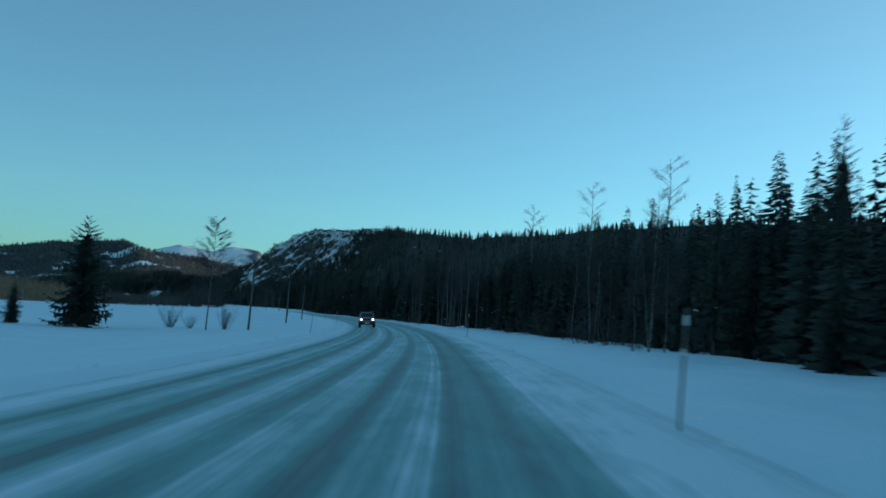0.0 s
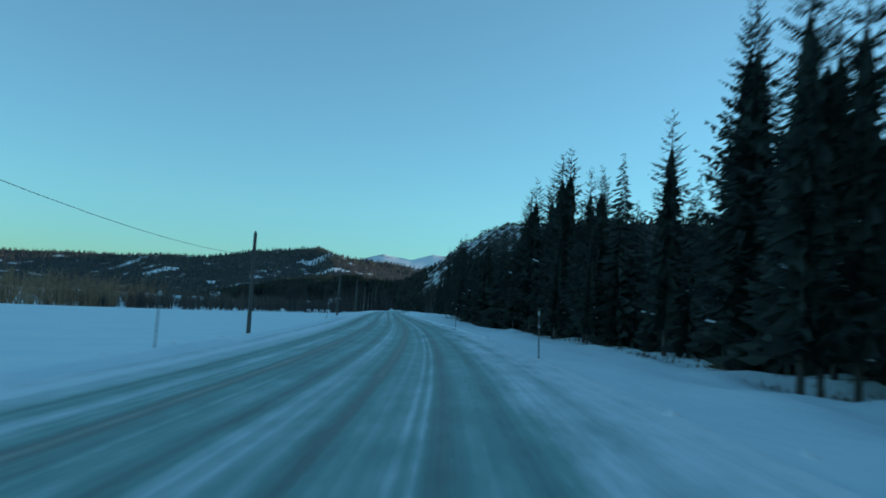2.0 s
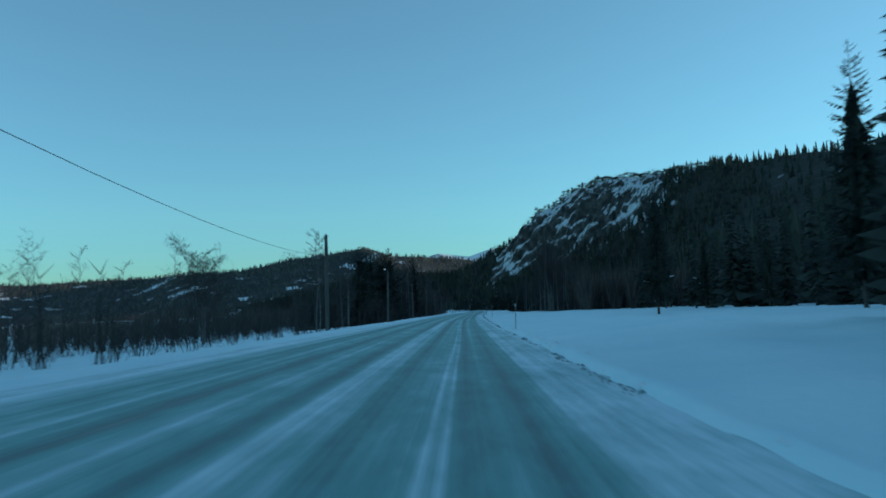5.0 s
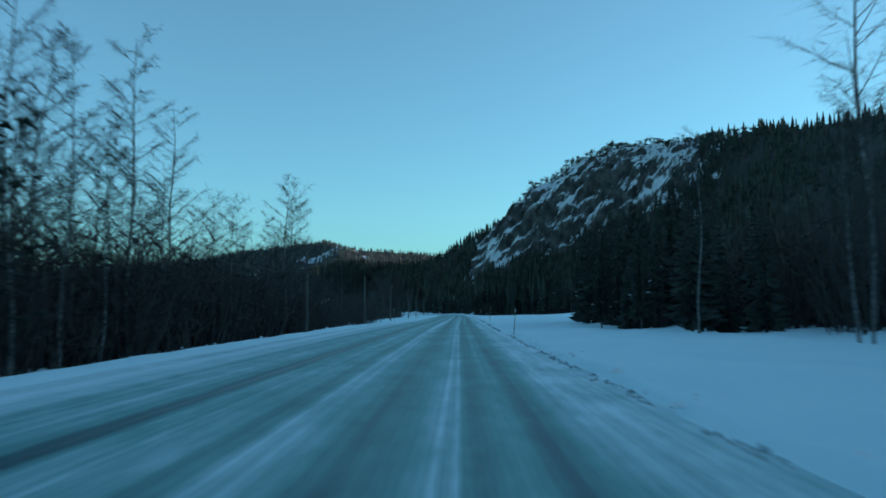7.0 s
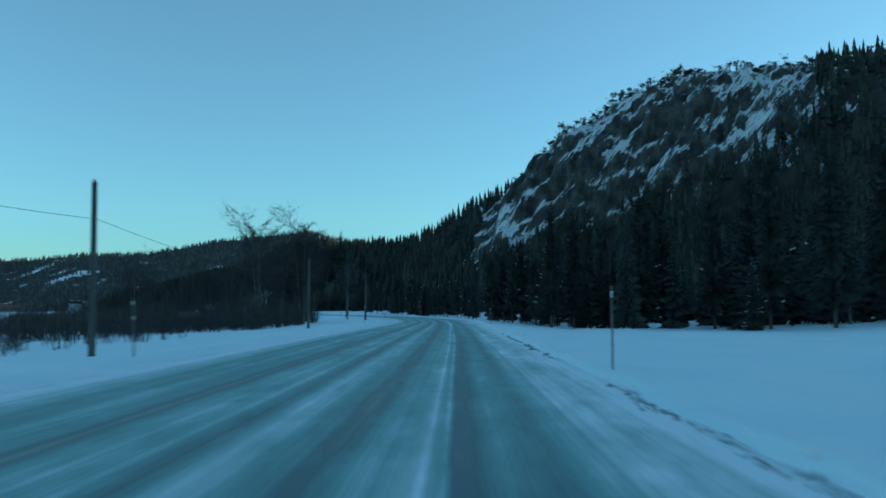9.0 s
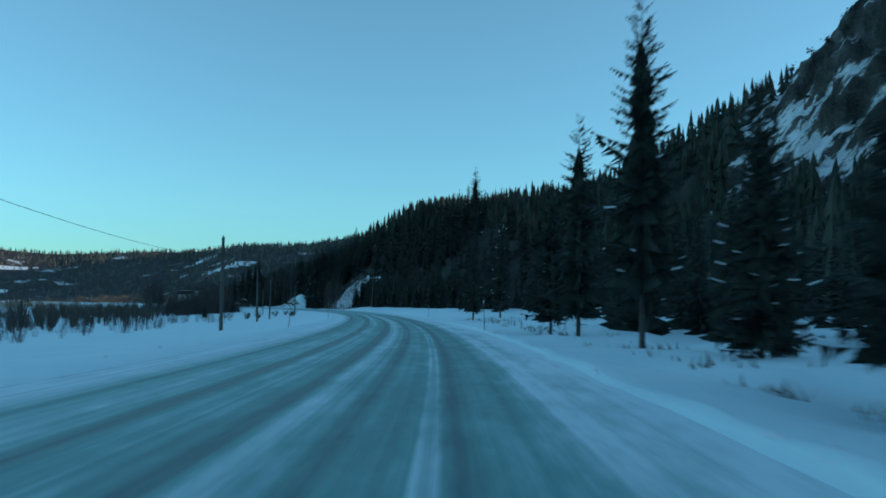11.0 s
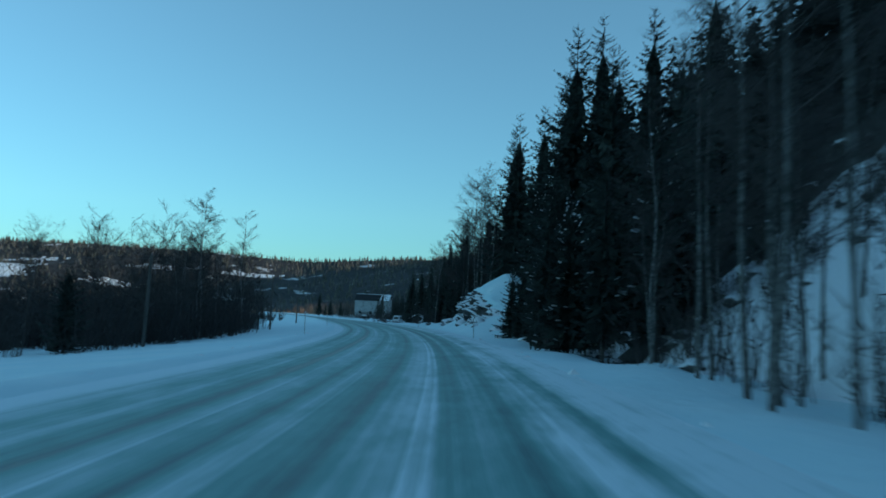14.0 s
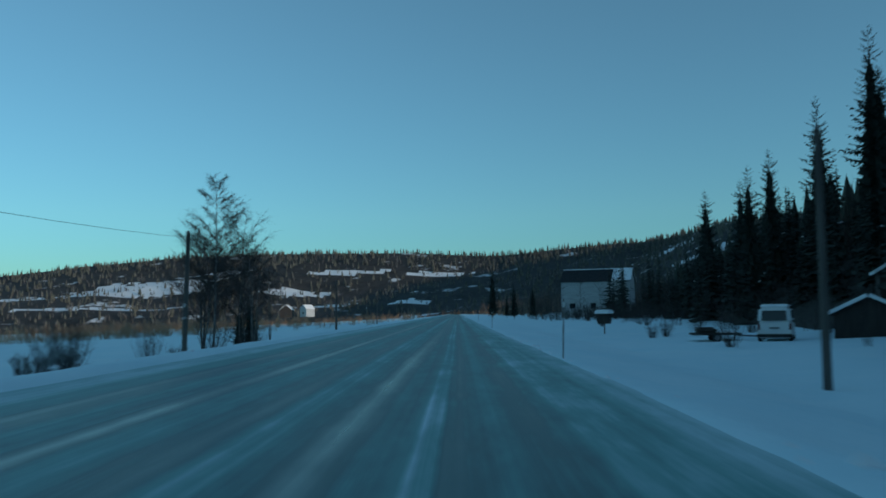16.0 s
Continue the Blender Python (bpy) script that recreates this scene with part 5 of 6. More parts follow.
for cx, cy, a, b in CLEARINGS:
    d = Vector((-120 - cx, 420 - cy)).normalized()
    for i in range(int(a * b * 0.16)):
        q, w = rng.uniform(-1.2, 1.2) * a, rng.uniform(-1.2, 1.2) * b
        x, y = cx - d.y * q + d.x * w, cy + d.x * q + d.y * w
        k = int(np.argmin((hv[:, :, 0] - x) ** 2 + (hv[:, :, 1] - y) ** 2))
        if noise.noise((x * 0.07, y * 0.07, 5.0)) > -0.25:
            (hill_bare if rng.random() < 0.5 else hill_spruce).append((x, y, hv.reshape(-1, 3)[k, 2] - 0.4, rng.uniform(1.8, 3.6)))
far_wood("hill_spruce_wood", FS, hill_spruce, NEEDLE_HILL_HAZE, "spruce forest on the hills across the valley")
far_wood("hill_birch_wood", FB, hill_bare, TWIG_HILL_HAZE, "bare grey-brown birch woods on the far slopes")
# valley-floor birch belts and rusty willow scrub
belt, rust = list(bare_spots), []
for i in range(3900):
    s, l = rng.uniform(60, 900), -abs(rng.normal(70, 45)) - 22
    if s < 190 and l > -50 - 0.25 * s or l < -235:
        continue
    if noise.noise((s * 0.02, l * 0.03, 21.0)) < -0.12 or l < -42 and noise.noise((s * 0.006, l * 0.055, 27.0)) < 0.08:
        continue
    if s > 585 and l > -80:
        continue
    x, y = place(s, l)
    belt.append((x, y, land(s, l) - 0.2, rng.uniform(1.8, 4.2)))
for i in range(1640):
    k = rng.random()
    if k < 0.24:
        q = rng.random()
        s, l = 120 + 72 * q + rng.normal(0, 3), -53 + 16 * q + rng.normal(0, 2.2)
    elif k < 0.75:
        s, l = rng.uniform(700, 960), rng.uniform(-95, 30)
        if abs(l + 1) < 6 and s < 900:
            continue
    else:
        s, l = rng.uniform(690, 770), rng.uniform(-70, -24)
    x, y = place(s, l)
    rust.append((x, y, land(s, l) - 0.2, rng.uniform(3.6, 5.2) if k < 0.24 else rng.uniform(1.2, 2.6)))
for i in range(700):
    s, l = rng.uniform(700, 900), rng.uniform(8, 60)
    x, y = place(s, l)
    belt.append((x, y, land(s, l) - 0.2, rng.uniform(2, 5)))
brush = []
for s0, s1, l0, l1, n, lo, hi in ((176, 262, -18, -8, 230, 1.0, 3.0), (256, 280, -14, -6.4, 340, 1.2, 3.2), (280, 308, -14, -6.0, 560, 1.4, 3.3), (284, 300, -11, -6.2, 170, 2.2, 3.6), (300, 336, -15, -6.6, 430, 1.5, 2.9), (336, 376, -16, -9.0, 150, 0.7, 1.6), (302, 375, -30, -15, 180, 0.9, 2.2), (385, 440, -24, -8.5, 620, 1.0, 2.6),
                           (440, 520, -24, -11, 90, 0.7, 1.8), (564, 610, -20, -8.6, 520, 1.0, 2.8), (570, 602, -17, -7.6, 380, 1.8, 3.3), (262, 300, 7.6, 16, 520, 1.2, 3.6), (292, 308, 5.2, 9, 60, 0.6, 1.6), (640, 700, 10, 18, 170, 0.8, 2.0), (676, 698, 6.5, 17, 110, 0.6, 1.6), (555, 566, 2.3, 6, 60, 0.5, 1.5), (578, 606, 4.6, 8, 130, 0.6, 1.6), (541, 558, 2.8, 9, 150, 0.4, 1.5), (588, 640, 8, 15, 170, 0.8, 2.2), (15, 66, 4.6, 8, 110, 0.5, 1.6)):
    for i in range(n):
        s, l = rng.uniform(s0, s1), rng.uniform(l0, l1)
        x, y = place(s, l)
        brush.append((x, y, height(x, y, s, l) - 0.1, rng.uniform(lo, hi)))
far_wood("brush", FBR, brush, TWIG, "dense leafless brush under the roadside trees")
for s0, s1, l0, l1, n, lo, hi in ((176, 300, -40, -18, 700, 1.2, 3.4), (300, 375, -50, -28, 420, 1.0, 2.6), (254, 298, 9, 24, 520, 2.2, 4.6), (385, 440, -45, -24, 320, 1.0, 2.8), (440, 560, -50, -22, 420, 1.0, 2.4), (566, 612, -40, -20, 380, 1.0, 3.0)):
    for i in range(n):
        s, l = rng.uniform(s0, s1), rng.uniform(l0, l1)
        x, y = place(s, l)
        belt.append((x, y, height(x, y, s, l) - 0.15, rng.uniform(lo, hi)))
far_wood("valley_birch_wood", FB, belt, TWIG_FAR, "bare birch and alder woods on the valley floor")
far_wood("willow_scrub", FBR, rust, WILLOW, "rust-brown leafless willow scrub by the field")
far_wood("birch_thicket", thicket_shapes(random.Random(12)), thicket, TWIG, "thicket of bare slender birches standing off the road")


# ---------------------------------------------------------------- roadside things
def box(bm, sx, sy, sz, cx=0.0, cy=0.0, cz=0.0, bevel=0.0, taper=1.0, slant=0.0):
    """Adds a box with its base centre at (cx, cy, cz); taper: size of its top; slant: shift of its top along y."""
    vs = [bm.verts.new((cx + a * sx / 2 * k, cy + b * sy / 2 * k + (slant if z else 0), cz + z)) for z, k in ((0, 1), (sz, taper)) for a, b in ((-1, -1), (1, -1), (1, 1), (-1, 1))]
    fs = [bm.faces.new([vs[i] for i in f]) for f in ((3, 2, 1, 0), (4, 5, 6, 7), (0, 1, 5, 4), (1, 2, 6, 5), (2, 3, 7, 6), (3, 0, 4, 7))]
    if bevel:
        es = {e for f in fs for e in f.edges}
        bmesh.ops.bevel(bm, geom=list(es), offset=bevel, segments=2, affect="EDGES")
    return bm


def rod(bm, a, b, r0, r1=None, sides=8):
    """Adds a capped tapering rod from a to b."""
    vs, fs = [], []
    tube(vs, fs, [a, b], [r0, r0 if r1 is None else r1], sides)
    bv = [bm.verts.new(v) for v in vs]
    for f in fs:
        bm.faces.new([bv[i] for i in f])
    bm.faces.new(bv[:sides][::-1])
    bm.faces.new(bv[sides:])
    return bm


def utility_pole(crossarm, tall):
    root = thing("utility_pole", "weathered wooden utility pole standing in snow" + (" with a crossarm" if crossarm else ""), "pole", "poles along the road")
    part("pole", rod(bmesh.new(), (0, 0, -0.4), (0, 0, tall), 0.062, 0.045, 10), POLE, root, smooth=True)
    if crossarm:
        part("crossarm", box(bmesh.new(), 0.75, 0.05, 0.06, 0, 0.05, tall - 0.22, 0.008), POLE, root)
    for x in ((-0.3, 0.3) if crossarm else (0.0,)):
        bm = rod(bmesh.new(), (x, 0.05 if crossarm else 0, tall - (0.16 if crossarm else 0)), (x, 0.05 if crossarm else 0, tall + 0.06), 0.012, 0.012, 6)
        rod(bm, (x, 0.05 if crossarm else 0, tall + 0.0), (x, 0.05 if crossarm else 0, tall + 0.05), 0.03, 0.022, 8)
        part("insulator", bm, METAL, root, "small ceramic insulator", smooth=True)
    return root


def stand(kind, s, l, turn=None, lean=(0, 0), dz=0.0, tall=1.0):
    x, y = place(s, l)
    h = math.degrees(float(np.interp(s, SS, HH))) if turn is None else turn
    m = Matrix.Translation((x, y, height(x, y, s, l) + dz)) @ Matrix.Rotation(radians(h), 4, "Z") @ Matrix.Rotation(radians(lean[0]), 4, "X") @ Matrix.Rotation(radians(lean[1]), 4, "Y") @ Matrix.Diagonal((1, 1, tall, 1))
    if kind.name not in used:
        used.add(kind.name)
        kind.matrix_basis = m
        return kind
    return copy_thing_scaled(kind, m)


PLAIN, ARMED = utility_pole(False, 3.25), utility_pole(True, 3.6)
LINE = [(43.9, -8.2), (64.3, -7.0), (81.0, -5.1), (100.0, -4.9), (119.3, -3.8), (138.8, -3.65), (157.8, -3.65), (177, -3.7), (197, -3.8), (217.5, -4.0), (238, -4.3), (258.6, -4.6), (279.2, -5.0), (299.4, -5.4), (319.5, -5.9),
        (341.0, -6.3), (362.4, -6.1), (383, -6.2), (403.2, -4.95), (430, -5.2), (452, -6.2), (475, -8.0), (489, -8.2), (511.4, -6.2), (531, -9.0), (548, -8.6), (569, -8.7), (592, -7.0), (613.4, -5.4), (638.3, -6.05), (664, -6.6), (690, -7.0)]
tops = []
for s, l in LINE:
    o = stand(PLAIN, s, l, lean=(rng.uniform(-1, 1), rng.uniform(-1.2, 1.2)), tall=1.0 if s < 90 else 0.74 if 600 < s < 630 or 110 < s < 180 else 0.9)
    tops.append(o.matrix_basis @ Vector((0.06, 0, 2.55 if s < 560 else 3.12)))
for s, l in ((379.5, 15.0), (402, 16.5)):
    stand(ARMED, s, l, turn=-35)
for s, l in ((523.8, 3.7), (631.5, 4.9)):
    stand(PLAIN, s, l, lean=(0, rng.uniform(-1, 1)), tall=1.08)
for a, b in zip(tops, tops[1:]):
    vs, fs = [], []
    tube(vs, fs, [a.lerp(b, q) - Vector((0, 0, 0.32 * 4 * q * (1 - q))) for q in np.linspace(0, 1, 13)], [0.0045] * 13, 4)
    w = mesh_from("overhead_cable", vs, fs, WIRE)
    tagged(w, "thin dark overhead cable slung between poles", "cable", "cables between the poles")


def stake(tall, white):
    root = thing("snow_stake", "slim roadside snow stake with reflector band standing in the snowbank", "stake", "snow stakes along the road")
    part("rod", rod(bmesh.new(), (0, 0, -0.25), (0, 0, tall), 0.009, 0.008, 7), STICK, root, smooth=True)
    part("reflector", rod(bmesh.new(), (0, 0, tall * 0.86), (0, 0, tall * 0.94), 0.0108, 0.0104, 7), BAND, root, "pale reflective band", smooth=True)
    if white:
        part("reflector", rod(bmesh.new(), (0, 0, tall * 0.62), (0, 0, tall * 0.67), 0.0108, 0.0104, 7), BAND, root, "pale reflective band", smooth=True)
    return root


STAKE = [stake(0.66, True), stake(0.76, False)]
for i, s in enumerate((4.2, 25, 47.6, 67.3, 88, 107.7, 130, 152, 170.7, 192, 214, 236, 254, 268, 291, 313, 335, 356.5, 380, 402, 424, 446, 468, 534, 566.2, 587, 607.7, 631, 652, 674)):
    stand(STAKE[i % 2], s, 1.38 + rng.uniform(-0.08, 0.12) if i else 1.22, lean=(rng.uniform(-3, 3), rng.uniform(-4, 4)))
    if not 190 < s < 300:
        stand(STAKE[(i + 1) % 2], s + rng.uniform(0, 3), -3.62 + rng.uniform(-0.1, 0.1), lean=(rng.uniform(-3, 3), rng.uniform(-4, 4)))
m = stake(0.62, True)
m["label"] = "stout white-topped marker post in the snowbank"
stand(m, 63.6, 1.78)


def gable_house(name, label, w, d, wall_h, roof_h, walls, windows, turn, at, door=None, chimney=None, snow=1.0, over=0.12, category="house", slab=0.07, bare_roof=None):
    """House with the gables on its -y and +y sides; windows: side, offset, sill, width, height."""
    root = thing(name, label, category, m=Matrix.Translation(at) @ Matrix.Rotation(radians(turn), 4, "Z"))
    bm = bmesh.new()
    pts = [(-w / 2, 0), (w / 2, 0), (w / 2, wall_h), (0, wall_h + roof_h), (-w / 2, wall_h)]
    f0, f1 = [bm.verts.new((x, -d / 2, z - (0.5 if z == 0 else 0))) for x, z in pts], [bm.verts.new((x, d / 2, z - (0.5 if z == 0 else 0))) for x, z in pts]
    bm.faces.new(f0), bm.faces.new(f1[::-1])
    for i in range(5):
        j = (i + 1) % 5
        bm.faces.new((f0[j], f0[i], f1[i], f1[j]))
    part("wall", bm, walls, root)
    tilt = math.atan2(roof_h, w / 2)
    run = math.hypot(roof_h, w / 2) + over
    for side in (-1, 1):
        def slab_at(thick, lift, grow, dy=1.0, oy=0.0):
            q = bmesh.new()
            box(q, run + grow, (d + 2 * over) * dy + grow, thick, 0, oy, 0, min(thick, 0.05) * 0.3)
            bmesh.ops.transform(q, matrix=Matrix.Translation((0, 0, wall_h + roof_h + lift)) @ Matrix.Rotation(side * tilt, 4, "Y") @ Matrix.Translation((side * (run + grow) / 2, 0, 0)), verts=q.verts)
            return q
        roof = part("roof", slab_at(0.05, 0.0, 0.0), SLATE, root, "dark roof slope")
        if snow:
            if bare_roof and side == bare_roof[0]:
                part("snow_cover", slab_at(slab, 0.052, 0.0, 0.27, (d + 2 * over) * 0.365 * bare_roof[1]), SNOW_CAP, roof, "snow left on part of the roof", smooth=False)
            else:
                part("snow_cover", slab_at(slab, 0.052, 0.04), SNOW_CAP, roof, "thick blanket of snow", smooth=False)
    for face, off, sill, ww, wh in windows:
        axis = {"front": (0, -1), "back": (0, 1), "left": (-1, 0), "right": (1, 0)}[face]
        px, py = axis[0] * (w / 2 + 0.012) + (off if axis[0] == 0 else 0), axis[1] * (d / 2 + 0.012) + (off if axis[1] == 0 else 0)
        sx, sy = (0.03, ww) if axis[0] else (ww, 0.03)
        win = part("window", box(bmesh.new(), sx + (0.0 if axis[0] else 0.06), sy + (0.06 if axis[0] else 0.0), wh + 0.06, px, py, sill - 0.03), WHITE, root, "white window frame")
        part("pane", box(bmesh.new(), sx, sy, wh, px + axis[0] * 0.012, py + axis[1] * 0.012, sill), GLASS, win, "dark glass")
    if door:
        face, off, ww, wh = door
        axis = {"front": (0, -1), "left": (-1, 0), "right": (1, 0)}[face]
        px, py = axis[0] * (w / 2 + 0.015) + (off if axis[0] == 0 else 0), axis[1] * (d / 2 + 0.015) + (off if axis[1] == 0 else 0)
        part("door", box(bmesh.new(), 0.04 if axis[0] else ww, ww if axis[0] else 0.04, wh, px, py, 0.02), WHITE, root, "pale door")
    if chimney:
        cx, cy, ch = chimney
        c = part("chimney", box(bmesh.new(), 0.26, 0.26, ch, cx, cy, wall_h + roof_h * 0.5, 0.01), BRICK, root, "pale rendered chimney")
        part("chimney_cap", box(bmesh.new(), 0.32, 0.32, 0.05, cx, cy, wall_h + roof_h * 0.5 + ch, 0.01), SNOW_CAP, c, "snow on the chimney top")
    return root


# red cabin above the open field
cx, cy = -19.4, 372.2
gable_house("cabin", "small red cabin with snow-covered roof and chimney", 2.2, 2.5, 0.72, 0.68, RED, [("front", -0.4, 0.26, 0.32, 0.28), ("front", 0.5, 0.26, 0.32, 0.28)], 14,
            (cx, cy, height(cx, cy) + 0.05), door=("left", -0.6, 0.34, 0.62), chimney=(-0.3, 0.2, 0.75))
# farm by the end of the bend
hx, hy = -238.9, 626.0
hz = max(height(hx, hy), 0.35)
gable_house("farmhouse", "large pale two-storey house with half snow-covered roof", 4.6, 6.6, 3.1, 1.2, WHITE,
            [("left", 2.2, 0.5, 0.55, 0.5), ("left", 0.2, 0.5, 0.5, 0.5), ("left", -1.8, 0.5, 0.5, 0.5)], 127.6, (hx, hy, hz), bare_roof=(-1, -1), slab=0.09)
sx_, sy_ = bend_end(-167.2, 608.2)
gable_house("shed", "small dark shed with snow-covered gable roof", 1.7, 1.9, 0.62, 0.42, DARK_WOOD, [], 29, (sx_, sy_, height(sx_, sy_)), category="shed", slab=0.10)
sx_, sy_ = place(646, 14.0)
gable_house("garage", "dark outbuilding with snow on its roof", 1.3, 1.6, 0.9, 0.4, DARK_WOOD, [("front", 0.2, 0.3, 0.35, 0.35)], 32, (sx_, sy_, height(sx_, sy_)), category="shed", slab=0.10)
sx_, sy_ = place(621, 7.4)
gable_house("outbuilding", "small pale outbuilding with snow-covered roof", 0.6, 0.8, 0.5, 0.18, WHITE, [("front", 0.0, 0.25, 0.3, 0.28)], 42, (sx_, sy_, height(sx_, sy_)), category="shed", slab=0.08)
# dark barn and white house on the far slope
for nm, lab, at, w, d, h, rh, mat_, t in (("barn", "dark barn with snowy roof on the far slope", bend_end(-473, 763), 5, 9, 3.0, 2.2, DARK_WOOD, 60), ("far_house", "small white house on the far slope", bend_end(-464, 768), 4, 5, 3.0, 1.8, WHITE, 20)):
    s0_, l0_ = to_road(*at)
    gable_house(nm, lab, w, d, h, rh, mat_, [("front", 0, 0.8, 0.8, 0.9)], t, (*at, land(s0_, l0_) + 3.2), slab=0.12)


def letterbox_stand():
    root = thing("letterbox_stand", "small dark letterbox stand with snow-capped roof", "letterbox")
    part("post", rod(bmesh.new(), (0, 0, -0.3), (0, 0, 0.5), 0.025), POLE, root)
    part("cabinet", box(bmesh.new(), 0.42, 0.34, 0.34, 0, 0, 0.40, 0.01), DARK_WOOD, root)
    part("roof", box(bmesh.new(), 0.56, 0.5, 0.04, 0, 0, 0.74, 0.008), SLATE, root)
    part("snow_cover", box(bmesh.new(), 0.64, 0.56, 0.15, 0, 0, 0.782, 0.04, taper=0.82), SNOW_CAP, root, "thick cap of snow")
    return root


stand(letterbox_stand(), 651.2, 5.6, turn=20)


def wheel(parent, x, y, r, w=0.1):
    t = part("wheel", rod(bmesh.new(), (x - w / 2, y, r), (x + w / 2, y, r), r, r, 18), BLACK, parent, "black tyre", smooth=False)
    side = 1 if x > 0 else -1
    part("rim", rod(bmesh.new(), (x + side * (w / 2 - 0.02), y, r), (x + side * (w / 2 + 0.008), y, r), r * 0.6, r * 0.55, 14), METAL, t, "grey wheel rim")


def van():
    root = thing("van", "white van parked in deep snow beside the sheds", "van")
    bm = box(bmesh.new(), 0.86, 1.9, 0.42, 0, 0, 0.12, 0.05)
    part("body", bm, VAN_PAINT, root, smooth=False)
    bm = box(bmesh.new(), 0.84, 1.75, 0.42, 0, -0.05, 0.52, 0.06, taper=0.9)
    part("cab", bm, VAN_PAINT, root)
    part("rear_window", box(bmesh.new(), 0.62, 0.03, 0.26, 0, -0.915, 0.58, 0.01, taper=0.94, slant=0.03), GLASS, root, "dark rear window")
    for x in (-1, 1):
        part("side_window", box(bmesh.new(), 0.03, 1.2, 0.22, x * 0.405, 0.0, 0.62, 0.008), GLASS, root, "dark side window")
        part("tail_light", box(bmesh.new(), 0.06, 0.03, 0.16, x * 0.38, -0.955, 0.34, 0.008), RED, root, "red tail light")
        for y in (-0.62, 0.62):
            wheel(root, x * 0.38, y, 0.15)
    part("bumper", box(bmesh.new(), 0.86, 0.06, 0.09, 0, -0.975, 0.14, 0.015), BLACK, root)
    part("number_plate", box(bmesh.new(), 0.24, 0.02, 0.05, 0, -0.965, 0.36, 0.004), METAL, root)
    part("snow_cover", box(bmesh.new(), 0.7, 1.5, 0.07, 0, -0.05, 0.94, 0.02, taper=0.9), SNOW_CAP, root, "snow on the roof")
    return root


v_ = van()
x_, y_ = bend_end(-168.7, 605.9)
v_.matrix_basis = Matrix.Translation((x_, y_, height(x_, y_) - 0.03)) @ Matrix.Rotation(radians(31), 4, "Z")


def flat_trailer():
    root = thing("flat_trailer", "low flat trailer half buried in snow", "trailer")
    part("deck", box(bmesh.new(), 0.8, 1.3, 0.06, 0, 0, 0.2, 0.01), DARK_WOOD, root)
    part("drawbar", rod(bmesh.new(), (0, 0.6, 0.18), (0, 1.15, 0.16), 0.025), METAL, root)
    part("load", box(bmesh.new(), 0.5, 0.6, 0.16, 0.05, -0.25, 0.26, 0.05, taper=0.8), DARK_WOOD, root, "dark load")
    for x in (-1, 1):
        wheel(root, x * 0.36, 0.0, 0.13, 0.08)
    part("snow_cover", box(bmesh.new(), 0.7, 0.5, 0.05, 0, 0.3, 0.262, 0.02, taper=0.85), SNOW_CAP, root, "snow on the deck")
    return root


t_ = flat_trailer()
x_, y_ = bend_end(-170.2, 605.3)
t_.matrix_basis = Matrix.Translation((x_, y_, height(x_, y_) - 0.02)) @ Matrix.Rotation(radians(-43), 4, "Z")


def footbridge():
    root = thing("footbridge", "little footbridge with dark metal handrail over a snowy ditch", "bridge")
    part("deck", box(bmesh.new(), 0.7, 2.0, 0.07, 0, 0, -0.06, 0.01), DARK_WOOD, root)
    part("snow_cover", box(bmesh.new(), 0.66, 1.96, 0.05, 0, 0, 0.012, 0.015), SNOW_CAP, root, "snow on the deck")
    for side in (-1, 1):
        for y in (-0.5, 0.5):
            part("post", rod(bmesh.new(), (side * 0.33, y, -0.05), (side * 0.33, y, 0.5), 0.022), METAL, root)
        for z in (0.24, 0.5):
            part("rail", rod(bmesh.new(), (side * 0.33, -0.52, z), (side * 0.33, 0.52, z), 0.02), METAL, root)
        for y in (-1, 1):
            part("end_rail", rod(bmesh.new(), (side * 0.33, y * 0.5, 0.5), (side * 0.33, y * 1.25, 0.06), 0.02), METAL, root)
    return root


fb = footbridge()
x_, y_ = place(614.4, 3.2)
fb.matrix_basis = Matrix.Translation((x_, y_, -0.30)) @ Matrix.Rotation(radians(-55), 4, "Z") @ Matrix.Scale(0.85, 4)


def boulder(name, label, r, seed, flat=0.75):
    """Rugged outcrop: a ball pushed about at three scales, with flat broken faces."""
    bm = bmesh.new()
    bmesh.ops.create_icosphere(bm, subdivisions=5 if r > 0.6 else 3, radius=r)
    for v in bm.verts:
        p = v.co.copy()
        n = noise.noise(p * (1.1 / r) + Vector((seed, 0, 0))) * 0.30 + noise.noise(p * (3.2 / r) + Vector((0, seed, 0))) * (0.09 if r > 0.6 else 0.18)
        c = noise.cell(p * (2.3 / r) + Vector((0, 0, seed))) * (0.012 if r > 0.6 else 0.10) + noise.noise(p * (7 / r)) * (0.025 if r > 0.6 else 0.05)
        v.co = p * (1 + n + c)
        v.co.z *= flat
    me = bpy.data.meshes.new(name)
    bm.to_mesh(me)
    bm.free()
    me.materials.append(OUTCROP)
    me.polygons.foreach_set("use_smooth", [True] * len(me.polygons))
    return tagged(new(name, me), label, "rock", "rocks at the foot of the slope")


